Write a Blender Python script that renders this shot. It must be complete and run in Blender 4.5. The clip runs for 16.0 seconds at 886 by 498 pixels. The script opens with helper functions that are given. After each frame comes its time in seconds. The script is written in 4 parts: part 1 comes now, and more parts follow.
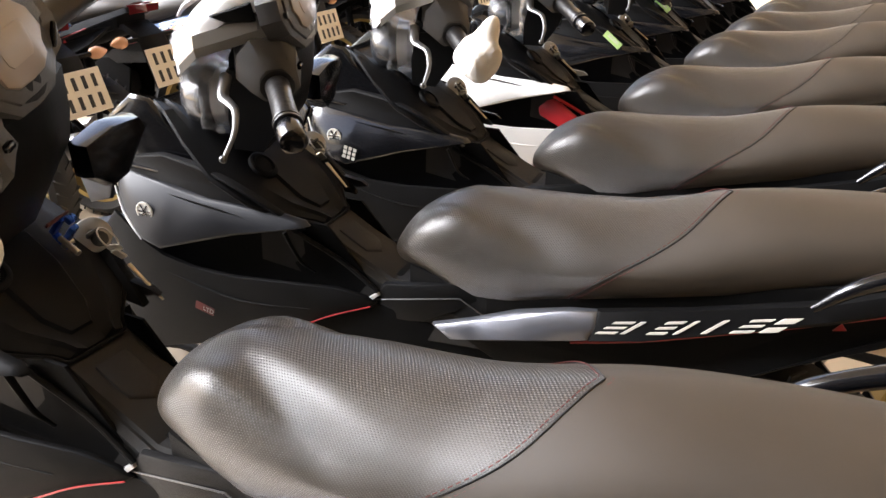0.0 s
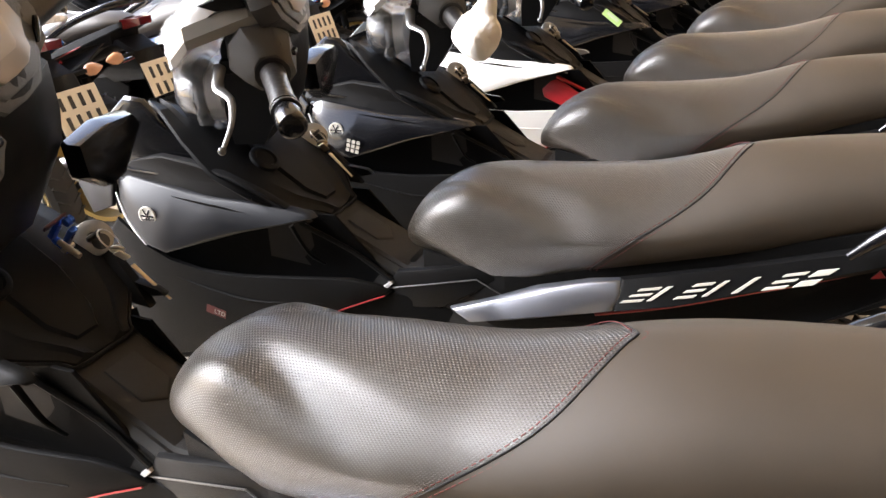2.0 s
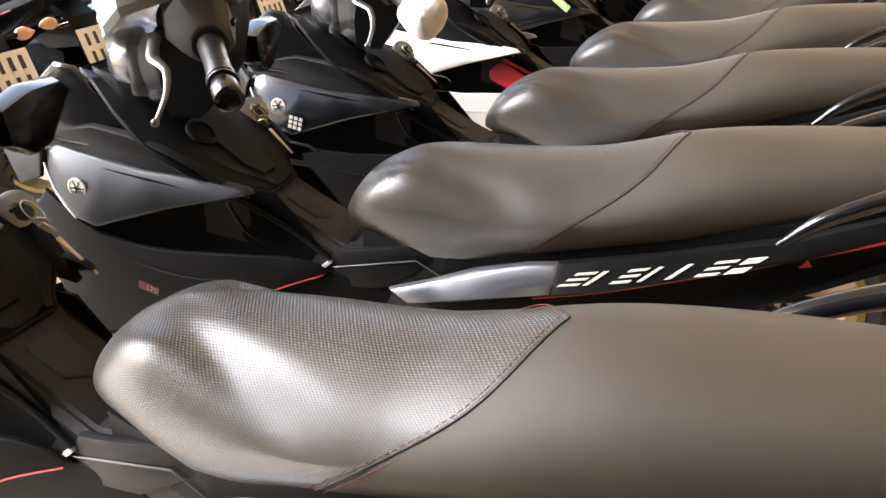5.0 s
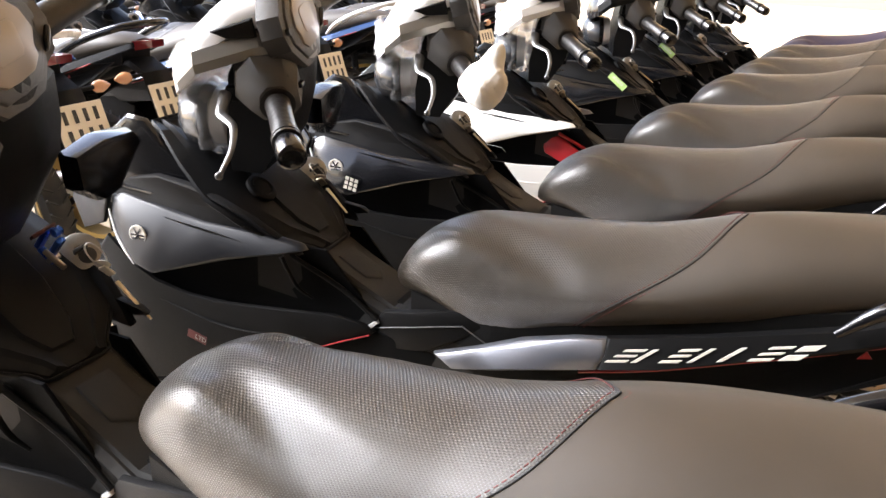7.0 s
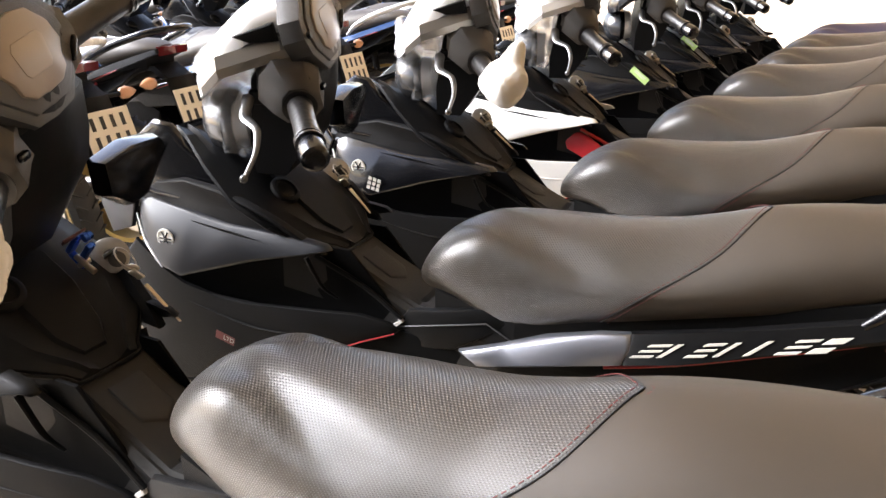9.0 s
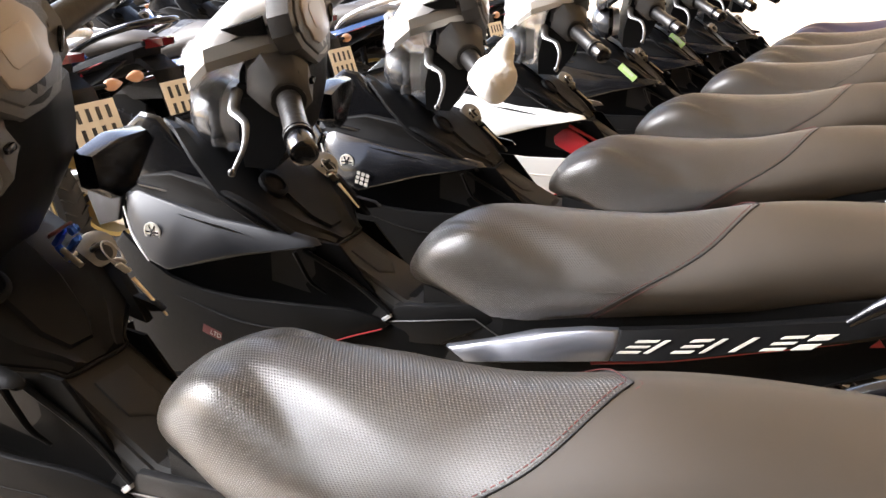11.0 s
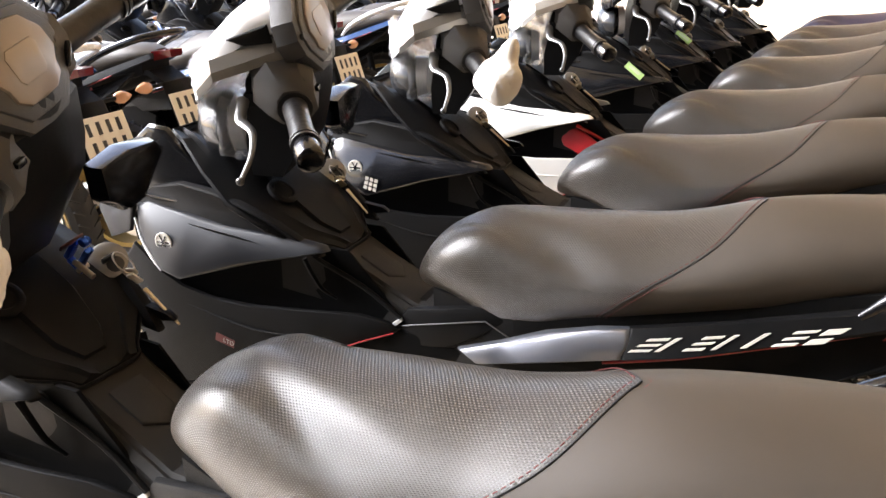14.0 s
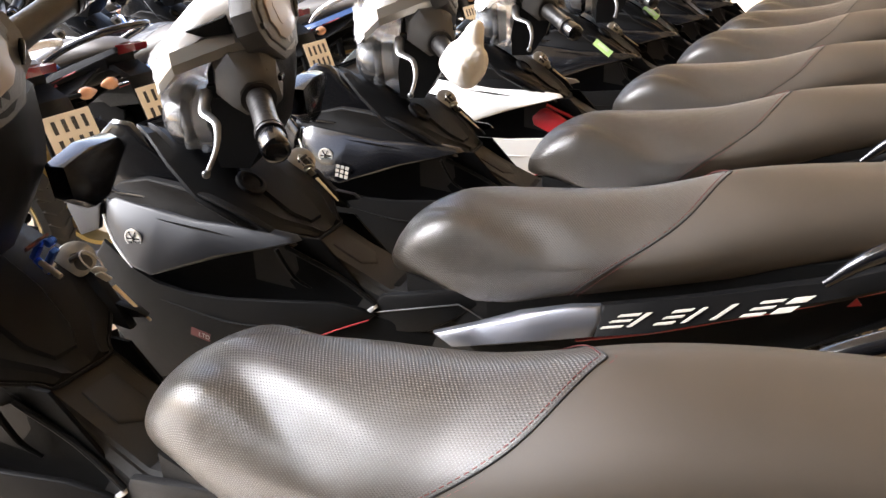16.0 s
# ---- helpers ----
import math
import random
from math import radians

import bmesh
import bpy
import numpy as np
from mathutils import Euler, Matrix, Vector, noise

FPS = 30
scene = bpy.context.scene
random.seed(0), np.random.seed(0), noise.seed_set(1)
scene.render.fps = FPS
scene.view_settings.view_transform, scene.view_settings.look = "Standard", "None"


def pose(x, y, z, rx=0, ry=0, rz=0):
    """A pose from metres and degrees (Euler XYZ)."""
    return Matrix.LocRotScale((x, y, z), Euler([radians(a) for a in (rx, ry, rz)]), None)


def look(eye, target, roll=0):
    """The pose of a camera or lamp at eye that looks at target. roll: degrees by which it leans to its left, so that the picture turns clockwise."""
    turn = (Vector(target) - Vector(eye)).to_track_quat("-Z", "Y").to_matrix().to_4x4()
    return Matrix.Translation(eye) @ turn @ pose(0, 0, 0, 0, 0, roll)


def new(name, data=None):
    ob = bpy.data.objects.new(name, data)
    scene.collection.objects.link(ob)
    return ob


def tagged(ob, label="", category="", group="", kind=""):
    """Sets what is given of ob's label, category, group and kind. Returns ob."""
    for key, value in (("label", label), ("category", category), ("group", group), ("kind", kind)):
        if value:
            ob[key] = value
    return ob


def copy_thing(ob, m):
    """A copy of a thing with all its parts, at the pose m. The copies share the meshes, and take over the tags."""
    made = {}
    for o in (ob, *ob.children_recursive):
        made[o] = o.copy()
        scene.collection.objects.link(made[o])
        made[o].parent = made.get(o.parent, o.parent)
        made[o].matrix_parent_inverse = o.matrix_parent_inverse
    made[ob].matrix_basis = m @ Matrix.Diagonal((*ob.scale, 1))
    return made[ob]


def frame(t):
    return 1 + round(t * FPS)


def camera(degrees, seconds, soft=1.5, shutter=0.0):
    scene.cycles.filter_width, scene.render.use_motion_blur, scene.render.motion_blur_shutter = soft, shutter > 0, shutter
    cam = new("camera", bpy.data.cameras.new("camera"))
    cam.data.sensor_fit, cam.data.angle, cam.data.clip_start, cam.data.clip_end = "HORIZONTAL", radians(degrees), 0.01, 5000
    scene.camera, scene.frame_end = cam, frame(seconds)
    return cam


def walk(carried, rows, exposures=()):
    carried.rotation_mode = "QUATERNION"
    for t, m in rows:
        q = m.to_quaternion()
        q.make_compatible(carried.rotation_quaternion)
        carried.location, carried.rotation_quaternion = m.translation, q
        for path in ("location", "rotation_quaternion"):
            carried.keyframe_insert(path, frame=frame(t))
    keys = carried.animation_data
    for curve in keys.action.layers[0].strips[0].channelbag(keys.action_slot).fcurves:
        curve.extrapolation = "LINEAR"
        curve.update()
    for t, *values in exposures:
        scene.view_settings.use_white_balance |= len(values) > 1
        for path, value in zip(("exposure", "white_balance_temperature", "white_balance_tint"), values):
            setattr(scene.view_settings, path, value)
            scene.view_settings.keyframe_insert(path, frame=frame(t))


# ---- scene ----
cam = camera(58.60, 16.0, soft=1.5)
# seconds, place of the eye, yaw, pitch and lean in degrees
PATH = [
    (0.0, 0.0095, -0.0206, 1.3125, 30.41, -25.29, 1.09),
    (0.5, -0.0097, -0.0091, 1.2669, 33.47, -25.36, -2.84),
    (1.0, -0.0146, -0.0082, 1.2516, 34.15, -24.98, -3.24),
    (1.5, -0.0150, -0.0029, 1.2508, 34.81, -25.06, -2.78),
    (2.0, -0.0050, 0.0002, 1.2543, 31.40, -24.89, -3.54),
    (2.5, 0.0020, -0.0063, 1.2534, 26.55, -25.81, -4.06),
    (3.0, -0.0040, -0.0005, 1.2507, 24.21, -27.91, -2.53),
    (5.5, 0.0027, 0.0144, 1.2472, 28.88, -24.73, 0.52),
    (6.0, 0.0004, 0.0167, 1.2441, 30.36, -22.61, 1.22),
    (6.5, -0.0020, 0.0092, 1.2469, 30.13, -21.95, 1.62),
    (7.0, -0.0051, 0.0041, 1.2466, 30.66, -21.45, 1.67),
    (7.5, -0.0073, 0.0005, 1.2483, 31.20, -21.20, 1.56),
    (8.0, -0.0029, -0.0012, 1.2489, 31.67, -21.24, 1.18),
    (8.5, 0.0002, 0.0000, 1.2504, 32.12, -21.54, 0.65),
    (9.0, 0.0000, 0.0000, 1.2500, 32.56, -21.63, 0.00),
    (11.5, -0.0028, -0.0041, 1.2497, 31.35, -21.95, 0.69),
    (12.0, -0.0034, -0.0069, 1.2510, 31.39, -21.79, 0.36),
    (12.5, -0.0011, -0.0065, 1.2513, 31.77, -21.44, -0.08),
    (13.0, 0.0025, -0.0079, 1.2528, 31.90, -21.17, -0.23),
    (13.5, 0.0058, -0.0064, 1.2533, 32.25, -20.81, -0.80),
    (14.0, 0.0048, -0.0014, 1.2504, 32.51, -21.70, -1.07),
    (14.5, 0.0113, 0.0020, 1.2518, 32.18, -22.56, -1.71),
    (15.0, 0.0137, -0.0000, 1.2523, 31.48, -22.87, -2.07),
    (15.5, 0.0181, 0.0010, 1.2516, 31.21, -22.76, -2.50),
    (16.0, 0.0201, 0.0057, 1.2516, 31.07, -22.92, -2.89),
]
EXPOSURES = [(0.0, 2.0, 7450, 21), (1.5, 2.28, 7450, 21), (3.0, 2.15, 7450, 21), (5.5, 2.42, 7450, 21), (7.0, 2.26, 7450, 21), (16.0, 2.24, 7450, 21)]
walk(cam, [(t, Matrix.Translation((x, y, z)) @ pose(0, 0, 0, 90 + pitch, 0, yaw) @ pose(0, 0, 0, 0, 0, roll)) for t, x, y, z, yaw, pitch, roll in PATH], EXPOSURES)

# ---- world and light ----
world = bpy.data.worlds.new("world")
scene.world = world
world.use_nodes = True
wn = world.node_tree
sky = wn.nodes.new("ShaderNodeTexSky")
sky.sky_type, sky.sun_disc = "NISHITA", False
sky.sun_elevation, sky.sun_rotation = radians(32), radians(-108)
wn.links.new(sky.outputs[0], wn.nodes["Background"].inputs[0])
wn.nodes["Background"].inputs[1].default_value = 0.15
sun = new("sun", bpy.data.lights.new("sun", "SUN"))
sun.data.energy, sun.data.angle, sun.data.color = 4.6, radians(42), (0.72, 0.87, 1.0)
sun.matrix_world = look((-8.07, -2.62, 5.30), (0, 0, 0))


# ---- materials ----
def material(name, base, rough=0.5, metal=0.0, grain=0.0, grain_size=400.0, mottle=0.15, mottle_size=9.0, coat=0.0, bump=0.0, spec=0.5):
    """A painted, plastic or metal surface with two scales of variation."""
    m = bpy.data.materials.new(name)
    m.use_nodes = True
    t = m.node_tree
    p = t.nodes["Principled BSDF"]
    p.inputs["Metallic"].default_value = metal
    p.inputs["Coat Weight"].default_value = coat
    p.inputs["Coat Roughness"].default_value = 0.08
    p.inputs["Specular IOR Level"].default_value = spec
    co = t.nodes.new("ShaderNodeTexCoord")
    big = t.nodes.new("ShaderNodeTexNoise")
    big.inputs["Scale"].default_value, big.inputs["Detail"].default_value = mottle_size, 5
    t.links.new(co.outputs["Object"], big.inputs["Vector"])
    mix = t.nodes.new("ShaderNodeMix")
    mix.data_type = "RGBA"
    mix.inputs[6].default_value = (*[c * (1 - mottle) for c in base], 1)
    mix.inputs[7].default_value = (*[min(1, c * (1 + mottle)) for c in base], 1)
    t.links.new(big.outputs["Fac"], mix.inputs[0])
    t.links.new(mix.outputs[2], p.inputs["Base Color"])
    rr = t.nodes.new("ShaderNodeMapRange")
    rr.inputs[3].default_value, rr.inputs[4].default_value = max(0.02, rough - 0.08), min(1, rough + 0.08)
    t.links.new(big.outputs["Fac"], rr.inputs[0])
    t.links.new(rr.outputs[0], p.inputs["Roughness"])
    if grain:
        fine = t.nodes.new("ShaderNodeTexNoise")
        fine.inputs["Scale"].default_value, fine.inputs["Detail"].default_value = grain_size, 3
        t.links.new(co.outputs["Object"], fine.inputs["Vector"])
        b = t.nodes.new("ShaderNodeBump")
        b.inputs["Strength"].default_value, b.inputs["Distance"].default_value = grain, 0.002
        t.links.new(fine.outputs["Fac"], b.inputs["Height"])
        t.links.new(b.outputs[0], p.inputs["Normal"])
    return m


def clear(name, colour, rough=0.03, ior=1.45, alpha=1.0):
    m = bpy.data.materials.new(name)
    m.use_nodes = True
    p = m.node_tree.nodes["Principled BSDF"]
    p.inputs["Base Color"].default_value = (*colour, 1)
    p.inputs["Transmission Weight"].default_value = 1.0
    p.inputs["Roughness"].default_value, p.inputs["IOR"].default_value = rough, ior
    p.inputs["Alpha"].default_value = alpha
    return m


def perforated_vinyl():
    """Black seat vinyl with staggered rows of small pressed dots, in metres of the seat's own unwrapped cover."""
    m = material("perforated_vinyl", (0.025, 0.0186, 0.0125), 0.34, grain=0.08, grain_size=700, mottle=0.25, mottle_size=14, spec=1.0)
    t = m.node_tree
    p = t.nodes["Principled BSDF"]
    uvn = t.nodes.new("ShaderNodeUVMap")
    sep = t.nodes.new("ShaderNodeSeparateXYZ")
    t.links.new(uvn.outputs[0], sep.inputs[0])

    def op(kind, a, b=None):
        n = t.nodes.new("ShaderNodeMath")
        n.operation = kind
        for i, v in enumerate((a, b)):
            if v is None:
                continue
            if isinstance(v, (int, float)):
                n.inputs[i].default_value = v
            else:
                t.links.new(v, n.inputs[i])
        return n.outputs[0]

    pitch = 0.0043
    x, y = op("DIVIDE", sep.outputs[0], pitch), op("DIVIDE", sep.outputs[1], pitch * 0.9)
    row = op("FLOOR", y)
    shifted = op("ADD", x, op("MULTIPLY", row, 0.5))
    dx, dy = op("SUBTRACT", op("FRACT", shifted), 0.5), op("SUBTRACT", op("FRACT", y), 0.5)
    d = op("SQRT", op("ADD", op("MULTIPLY", dx, dx), op("MULTIPLY", dy, dy)))
    h = t.nodes.new("ShaderNodeMapRange")
    h.interpolation_type = "SMOOTHSTEP"
    h.inputs[1].default_value, h.inputs[2].default_value = 0.14, 0.40
    t.links.new(d, h.inputs[0])
    b = t.nodes.new("ShaderNodeBump")
    b.inputs["Strength"].default_value, b.inputs["Distance"].default_value = 0.75, 0.0012
    t.links.new(h.outputs[0], b.inputs["Height"])
    old = p.inputs["Normal"].links[0].from_node
    t.links.new(old.outputs[0], b.inputs["Normal"])
    t.links.new(b.outputs[0], p.inputs["Normal"])
    return m


VINYL_DOTS = perforated_vinyl()
VINYL = material("smooth_vinyl", (0.049, 0.0382, 0.0280), 0.55, grain=0.10, grain_size=1600, mottle=0.22, spec=0.34)
SATIN = material("satin_black_plastic", (0.0080, 0.0080, 0.0083), 0.40, grain=0.18, grain_size=800, mottle=0.3, spec=0.10)
MATT = material("matt_black_plastic", (0.0085, 0.0084, 0.0085), 0.55, grain=0.3, grain_size=600, mottle=0.3, spec=0.08)
TEXTURED = material("textured_grey_black_plastic", (0.040, 0.0385, 0.0375), 0.44, grain=0.35, grain_size=900, mottle=0.2)
# black plastic with the shade between the bikes put into its colour
SHADED_BLACK = material("shaded_black_plastic", (0.004, 0.004, 0.0042), 0.6, grain=0.3, grain_size=500, mottle=0.3, spec=0.06)
HOUSEM = material("dusty_switch_plastic", (0.055, 0.053, 0.051), 0.46, grain=0.35, grain_size=900, mottle=0.25)
GLOSS = material("gloss_black_paint", (0.005, 0.005, 0.006), 0.2, coat=0.25, mottle=0.1, spec=0.4)
DARKMET = material("dark_grey_metallic_paint", (0.010, 0.011, 0.0135), 0.40, metal=0.0, coat=0.0, spec=0.24, mottle=0.1)
SIDEM = material("blue_grey_metallic_paint", (0.26, 0.275, 0.315), 0.33, metal=0.75, coat=0.1, mottle=0.08)
SILVER = material("silver_paint", (0.78, 0.78, 0.78), 0.30, metal=0.15, coat=0.4, mottle=0.06)
GREYBAND = material("grey_metallic_band", (0.30, 0.29, 0.27), 0.38, metal=0.6, mottle=0.08)
WHITE = material("white_paint", (0.80, 0.79, 0.76), 0.25, coat=0.6, mottle=0.04)
RED = material("red_decal", (0.40, 0.016, 0.02), 0.35, mottle=0.08)
BLUE = material("blue_paint", (0.02, 0.07, 0.20), 0.25, coat=0.7, mottle=0.1)
PURPLE = material("purple_vinyl", (0.034, 0.028, 0.055), 0.5, grain=0.2, mottle=0.2)
DECAL = material("white_decal", (0.62, 0.59, 0.53), 0.4, mottle=0.05)
CHROME = material("chrome", (0.75, 0.75, 0.76), 0.16, metal=1.0, mottle=0.06)
STEEL = material("brushed_steel", (0.45, 0.44, 0.42), 0.35, metal=1.0, mottle=0.2)
LEVERM = material("grey_lever_alloy", (0.13, 0.13, 0.13), 0.34, metal=0.6, mottle=0.12)
RUBBER = material("grip_rubber_in_film", (0.013, 0.012, 0.012), 0.36, grain=0.5, grain_size=90, mottle=0.2, coat=0.2, spec=0.5)
TUNNELM = material("brown_black_tunnel_plastic", (0.020, 0.0188, 0.0176), 0.58, grain=0.3, grain_size=700, mottle=0.25, spec=0.25)
TYRE = material("tyre_rubber", (0.022, 0.022, 0.022), 0.72, grain=0.4, grain_size=250, mottle=0.3)
GOLD = material("gold_rim_paint", (0.35, 0.24, 0.08), 0.4, metal=0.6, mottle=0.15)
ALLOY = material("cast_alloy", (0.09, 0.09, 0.09), 0.45, metal=0.8, grain=0.2, mottle=0.2)
BRASS = material("worn_key_metal", (0.62, 0.54, 0.40), 0.32, metal=1.0, mottle=0.25, mottle_size=60)
ANOD = material("blue_anodised_metal", (0.03, 0.12, 0.55), 0.28, metal=0.8, mottle=0.15)
CLOTH = material("white_tissue", (0.80, 0.76, 0.69), 0.85, grain=0.5, grain_size=120, mottle=0.05)
PLATEM = material("cream_number_plate", (0.78, 0.72, 0.60), 0.45, mottle=0.07)
INK = material("black_ink", (0.02, 0.02, 0.02), 0.5)
GREEN = material("green_tag", (0.42, 0.62, 0.22), 0.55, mottle=0.1)
AMBER = material("amber_lens", (0.62, 0.30, 0.16), 0.2, coat=0.5, mottle=0.2)
REDLENS = material("red_lens", (0.12, 0.006, 0.008), 0.15, coat=0.6, mottle=0.2)
DARKRED = material("dark_red_print", (0.075, 0.010, 0.010), 0.5, mottle=0.15)
THREAD = material("red_thread", (0.11, 0.022, 0.020), 0.75, mottle=0.3, mottle_size=80)
BLACKTHREAD = material("black_piping", (0.012, 0.012, 0.012), 0.6, mottle=0.2)
# beige reflection on the dash glass, put into the base colour
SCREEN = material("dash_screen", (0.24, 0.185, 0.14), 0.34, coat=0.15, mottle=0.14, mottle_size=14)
LOCKM = material("worn_lock_disc", (0.26, 0.25, 0.235), 0.36, metal=0.55, mottle=0.25, mottle_size=70)
GLASS = clear("headlight_lens", (0.95, 0.97, 1.0))
FILM = clear("clear_wrap_film", (0.95, 0.96, 0.98), rough=0.22, ior=1.25, alpha=0.60)
FILM.node_tree.nodes["Principled BSDF"].inputs["Transmission Weight"].default_value = 0.85
SMOKED = material("smoked_lens", (0.02, 0.021, 0.023), 0.24, coat=0.1, mottle=0.1)
FLOORM = material("cream_floor_tile", (0.63, 0.495, 0.35), 0.42, grain=0.1, grain_size=60, mottle=0.10, mottle_size=2.0)
GROUT = material("floor_grout", (0.25, 0.22, 0.18), 0.8)
WALLM = material("cream_wall_paint", (0.40, 0.315, 0.215), 0.8, grain=0.15, grain_size=80, mottle=0.05, mottle_size=1.5)
# for the unseen south wall; dark so that little light bounces back
SHADEWALLM = material("shade_wall_dark_grey", (0.16, 0.155, 0.15), 0.8, grain=0.15, grain_size=80, mottle=0.08, mottle_size=1.5)
# warm tint chosen so that the slab's bounce warms the seat tops
CEILM = material("warm_bounce_ceiling", (0.90, 0.75, 0.54), 0.85, mottle=0.04, mottle_size=1.0)
GROUNDM = material("yard_concrete", (0.42, 0.39, 0.34), 0.8, grain=0.3, grain_size=30, mottle=0.15, mottle_size=0.7)


# ---- building helpers ----
def finish(bm, smooth=40):
    bmesh.ops.recalc_face_normals(bm, faces=bm.faces)
    me = bpy.data.meshes.new("mesh")
    bm.to_mesh(me)
    bm.free()
    if smooth:
        for f in me.polygons:
            f.use_smooth = True
        me.set_sharp_from_angle(angle=radians(smooth))
    return me


def part(name, bm, mat, parent=None, label="", smooth=40):
    me = finish(bm, smooth)
    me.name = name
    me.materials.append(mat)
    ob = new(name, me)
    if parent is not None:
        ob.parent = parent
    if label:
        ob["label"] = label
    return ob


def thing(name, label, category, group="", at=None):
    ob = new(name)
    ob.empty_display_size = 0.05
    if at is not None:
        ob.matrix_basis = at
    return tagged(ob, label, category, group)


def merged(*bms):
    out = bmesh.new()
    for b in bms:
        me = bpy.data.meshes.new("tmp")
        b.to_mesh(me)
        b.free()
        out.from_mesh(me)
        bpy.data.meshes.remove(me)
    return out


def loft(sections, caps=True, closed=True):
    """A skin over sections of equal point count."""
    bm = bmesh.new()
    rings = [[bm.verts.new(p) for p in s] for s in sections]
    n = len(rings[0])
    for r, q in zip(rings, rings[1:]):
        for i in range(n if closed else n - 1):
            j = (i + 1) % n
            bm.faces.new((r[i], r[j], q[j], q[i]))
    if caps and closed:
        bm.faces.new(rings[0][::-1])
        bm.faces.new(rings[-1])
    return bm


def spline(points, per=6):
    """Points along a smooth curve through the given ones."""
    p = [Vector(q) for q in points]
    p = [2 * p[0] - p[1], *p, 2 * p[-1] - p[-2]]
    out = []
    for i in range(1, len(p) - 2):
        for k in range(per):
            t = k / per
            a, b, c, d = p[i - 1:i + 3]
            out.append(0.5 * (2 * b + (c - a) * t + (2 * a - 5 * b + 4 * c - d) * t * t + (3 * b - a - 3 * c + d) * t ** 3))
    return out + [p[-2]]


def tube(points, radius, n=10, per=5, flat=1.0, up=(0, 0, 1)):
    """A round or flattened rod along a smooth line; radius may be one number or one for each point."""
    pts = spline(points, per) if per > 1 else [Vector(q) for q in points]
    rads = radius if isinstance(radius, (list, tuple)) else [radius] * len(points)
    secs = []
    for i, p in enumerate(pts):
        s = i / (len(pts) - 1) * (len(rads) - 1)
        k = min(int(s), len(rads) - 2) if len(rads) > 1 else 0
        r = rads[k] + (rads[k + 1] - rads[k]) * (s - k) if len(rads) > 1 else rads[0]
        d = (pts[min(i + 1, len(pts) - 1)] - pts[max(i - 1, 0)]).normalized()
        x = d.cross(Vector(up))
        x = x.normalized() if x.length > 1e-4 else d.orthogonal().normalized()
        y = x.cross(d)
        secs.append([p + x * (r * math.cos(2 * math.pi * j / n)) + y * (r * flat * math.sin(2 * math.pi * j / n)) for j in range(n)])
    return loft(secs)


def block(size, at=(0, 0, 0), bevel=0.003, turn=None, segments=2):
    bm = bmesh.new()
    bmesh.ops.create_cube(bm, size=1, matrix=Matrix.Diagonal((*size, 1)))
    if bevel:
        bmesh.ops.bevel(bm, geom=bm.edges[:], offset=bevel, segments=segments, affect="EDGES", profile=0.5)
    m = Matrix.Translation(at)
    if turn is not None:
        m = m @ turn
    bm.transform(m)
    return bm


def panel(outline, place, thick=0.006, inset=0.006, puff=0.004):
    """A moulded panel with chamfered edges. outline: points in a plane; place(x, y, h) gives the spot, h metres out of the panel."""
    n = len(outline)
    cx, cy = sum(p[0] for p in outline) / n, sum(p[1] for p in outline) / n

    def ring(shrink, h):
        out = []
        for x, y in outline:
            d = math.hypot(x - cx, y - cy)
            k = max(0.3, 1 - shrink / d)
            out.append(Vector(place(cx + (x - cx) * k, cy + (y - cy) * k, h)))
        return out

    secs = [ring(0.001, -thick), ring(0, -thick * 0.4), ring(inset * 0.35, puff * 0.65), ring(inset, puff)]
    bm = loft(secs, caps=True)
    bmesh.ops.triangulate(bm, faces=[f for f in bm.faces if len(f.verts) > 4])
    return bm


def lathe(profile, n=32, axis="y"):
    """A turned body from (radius, along) points."""
    secs = []
    for r, h in profile:
        ring = []
        for j in range(n):
            a = 2 * math.pi * j / n
            c, s = r * math.cos(a), r * math.sin(a)
            ring.append((c, h, s) if axis == "y" else (c, s, h) if axis == "z" else (h, c, s))
        secs.append(ring)
    return loft(secs, caps=True)


def ring_lathe(profile, n=36):
    """A turned closed ring about y from (radius, along) points."""
    k = len(profile)
    bm = bmesh.new()
    rows = [[bm.verts.new((r * math.cos(2 * math.pi * j / n), h, r * math.sin(2 * math.pi * j / n))) for r, h in profile] for j in range(n)]
    for j in range(n):
        a, b = rows[j], rows[(j + 1) % n]
        for i in range(k):
            bm.faces.new((a[i], a[(i + 1) % k], b[(i + 1) % k], b[i]))
    return bm


def mirrored(bm):
    bm.transform(Matrix.Diagonal((1, -1, 1, 1)))
    bmesh.ops.reverse_faces(bm, faces=bm.faces)
    return bm


def lerp_table(table, x):
    """Smooth values between rows (x, value...)."""
    if x <= table[0][0]:
        return table[0][1:]
    for p, q in zip(table, table[1:]):
        if x <= q[0]:
            t = (x - p[0]) / (q[0] - p[0])
            return tuple(a + (b - a) * t for a, b in zip(p[1:], q[1:]))
    return table[-1][1:]


# ---- the place ----
ROOF_HEIGHT = 3.5


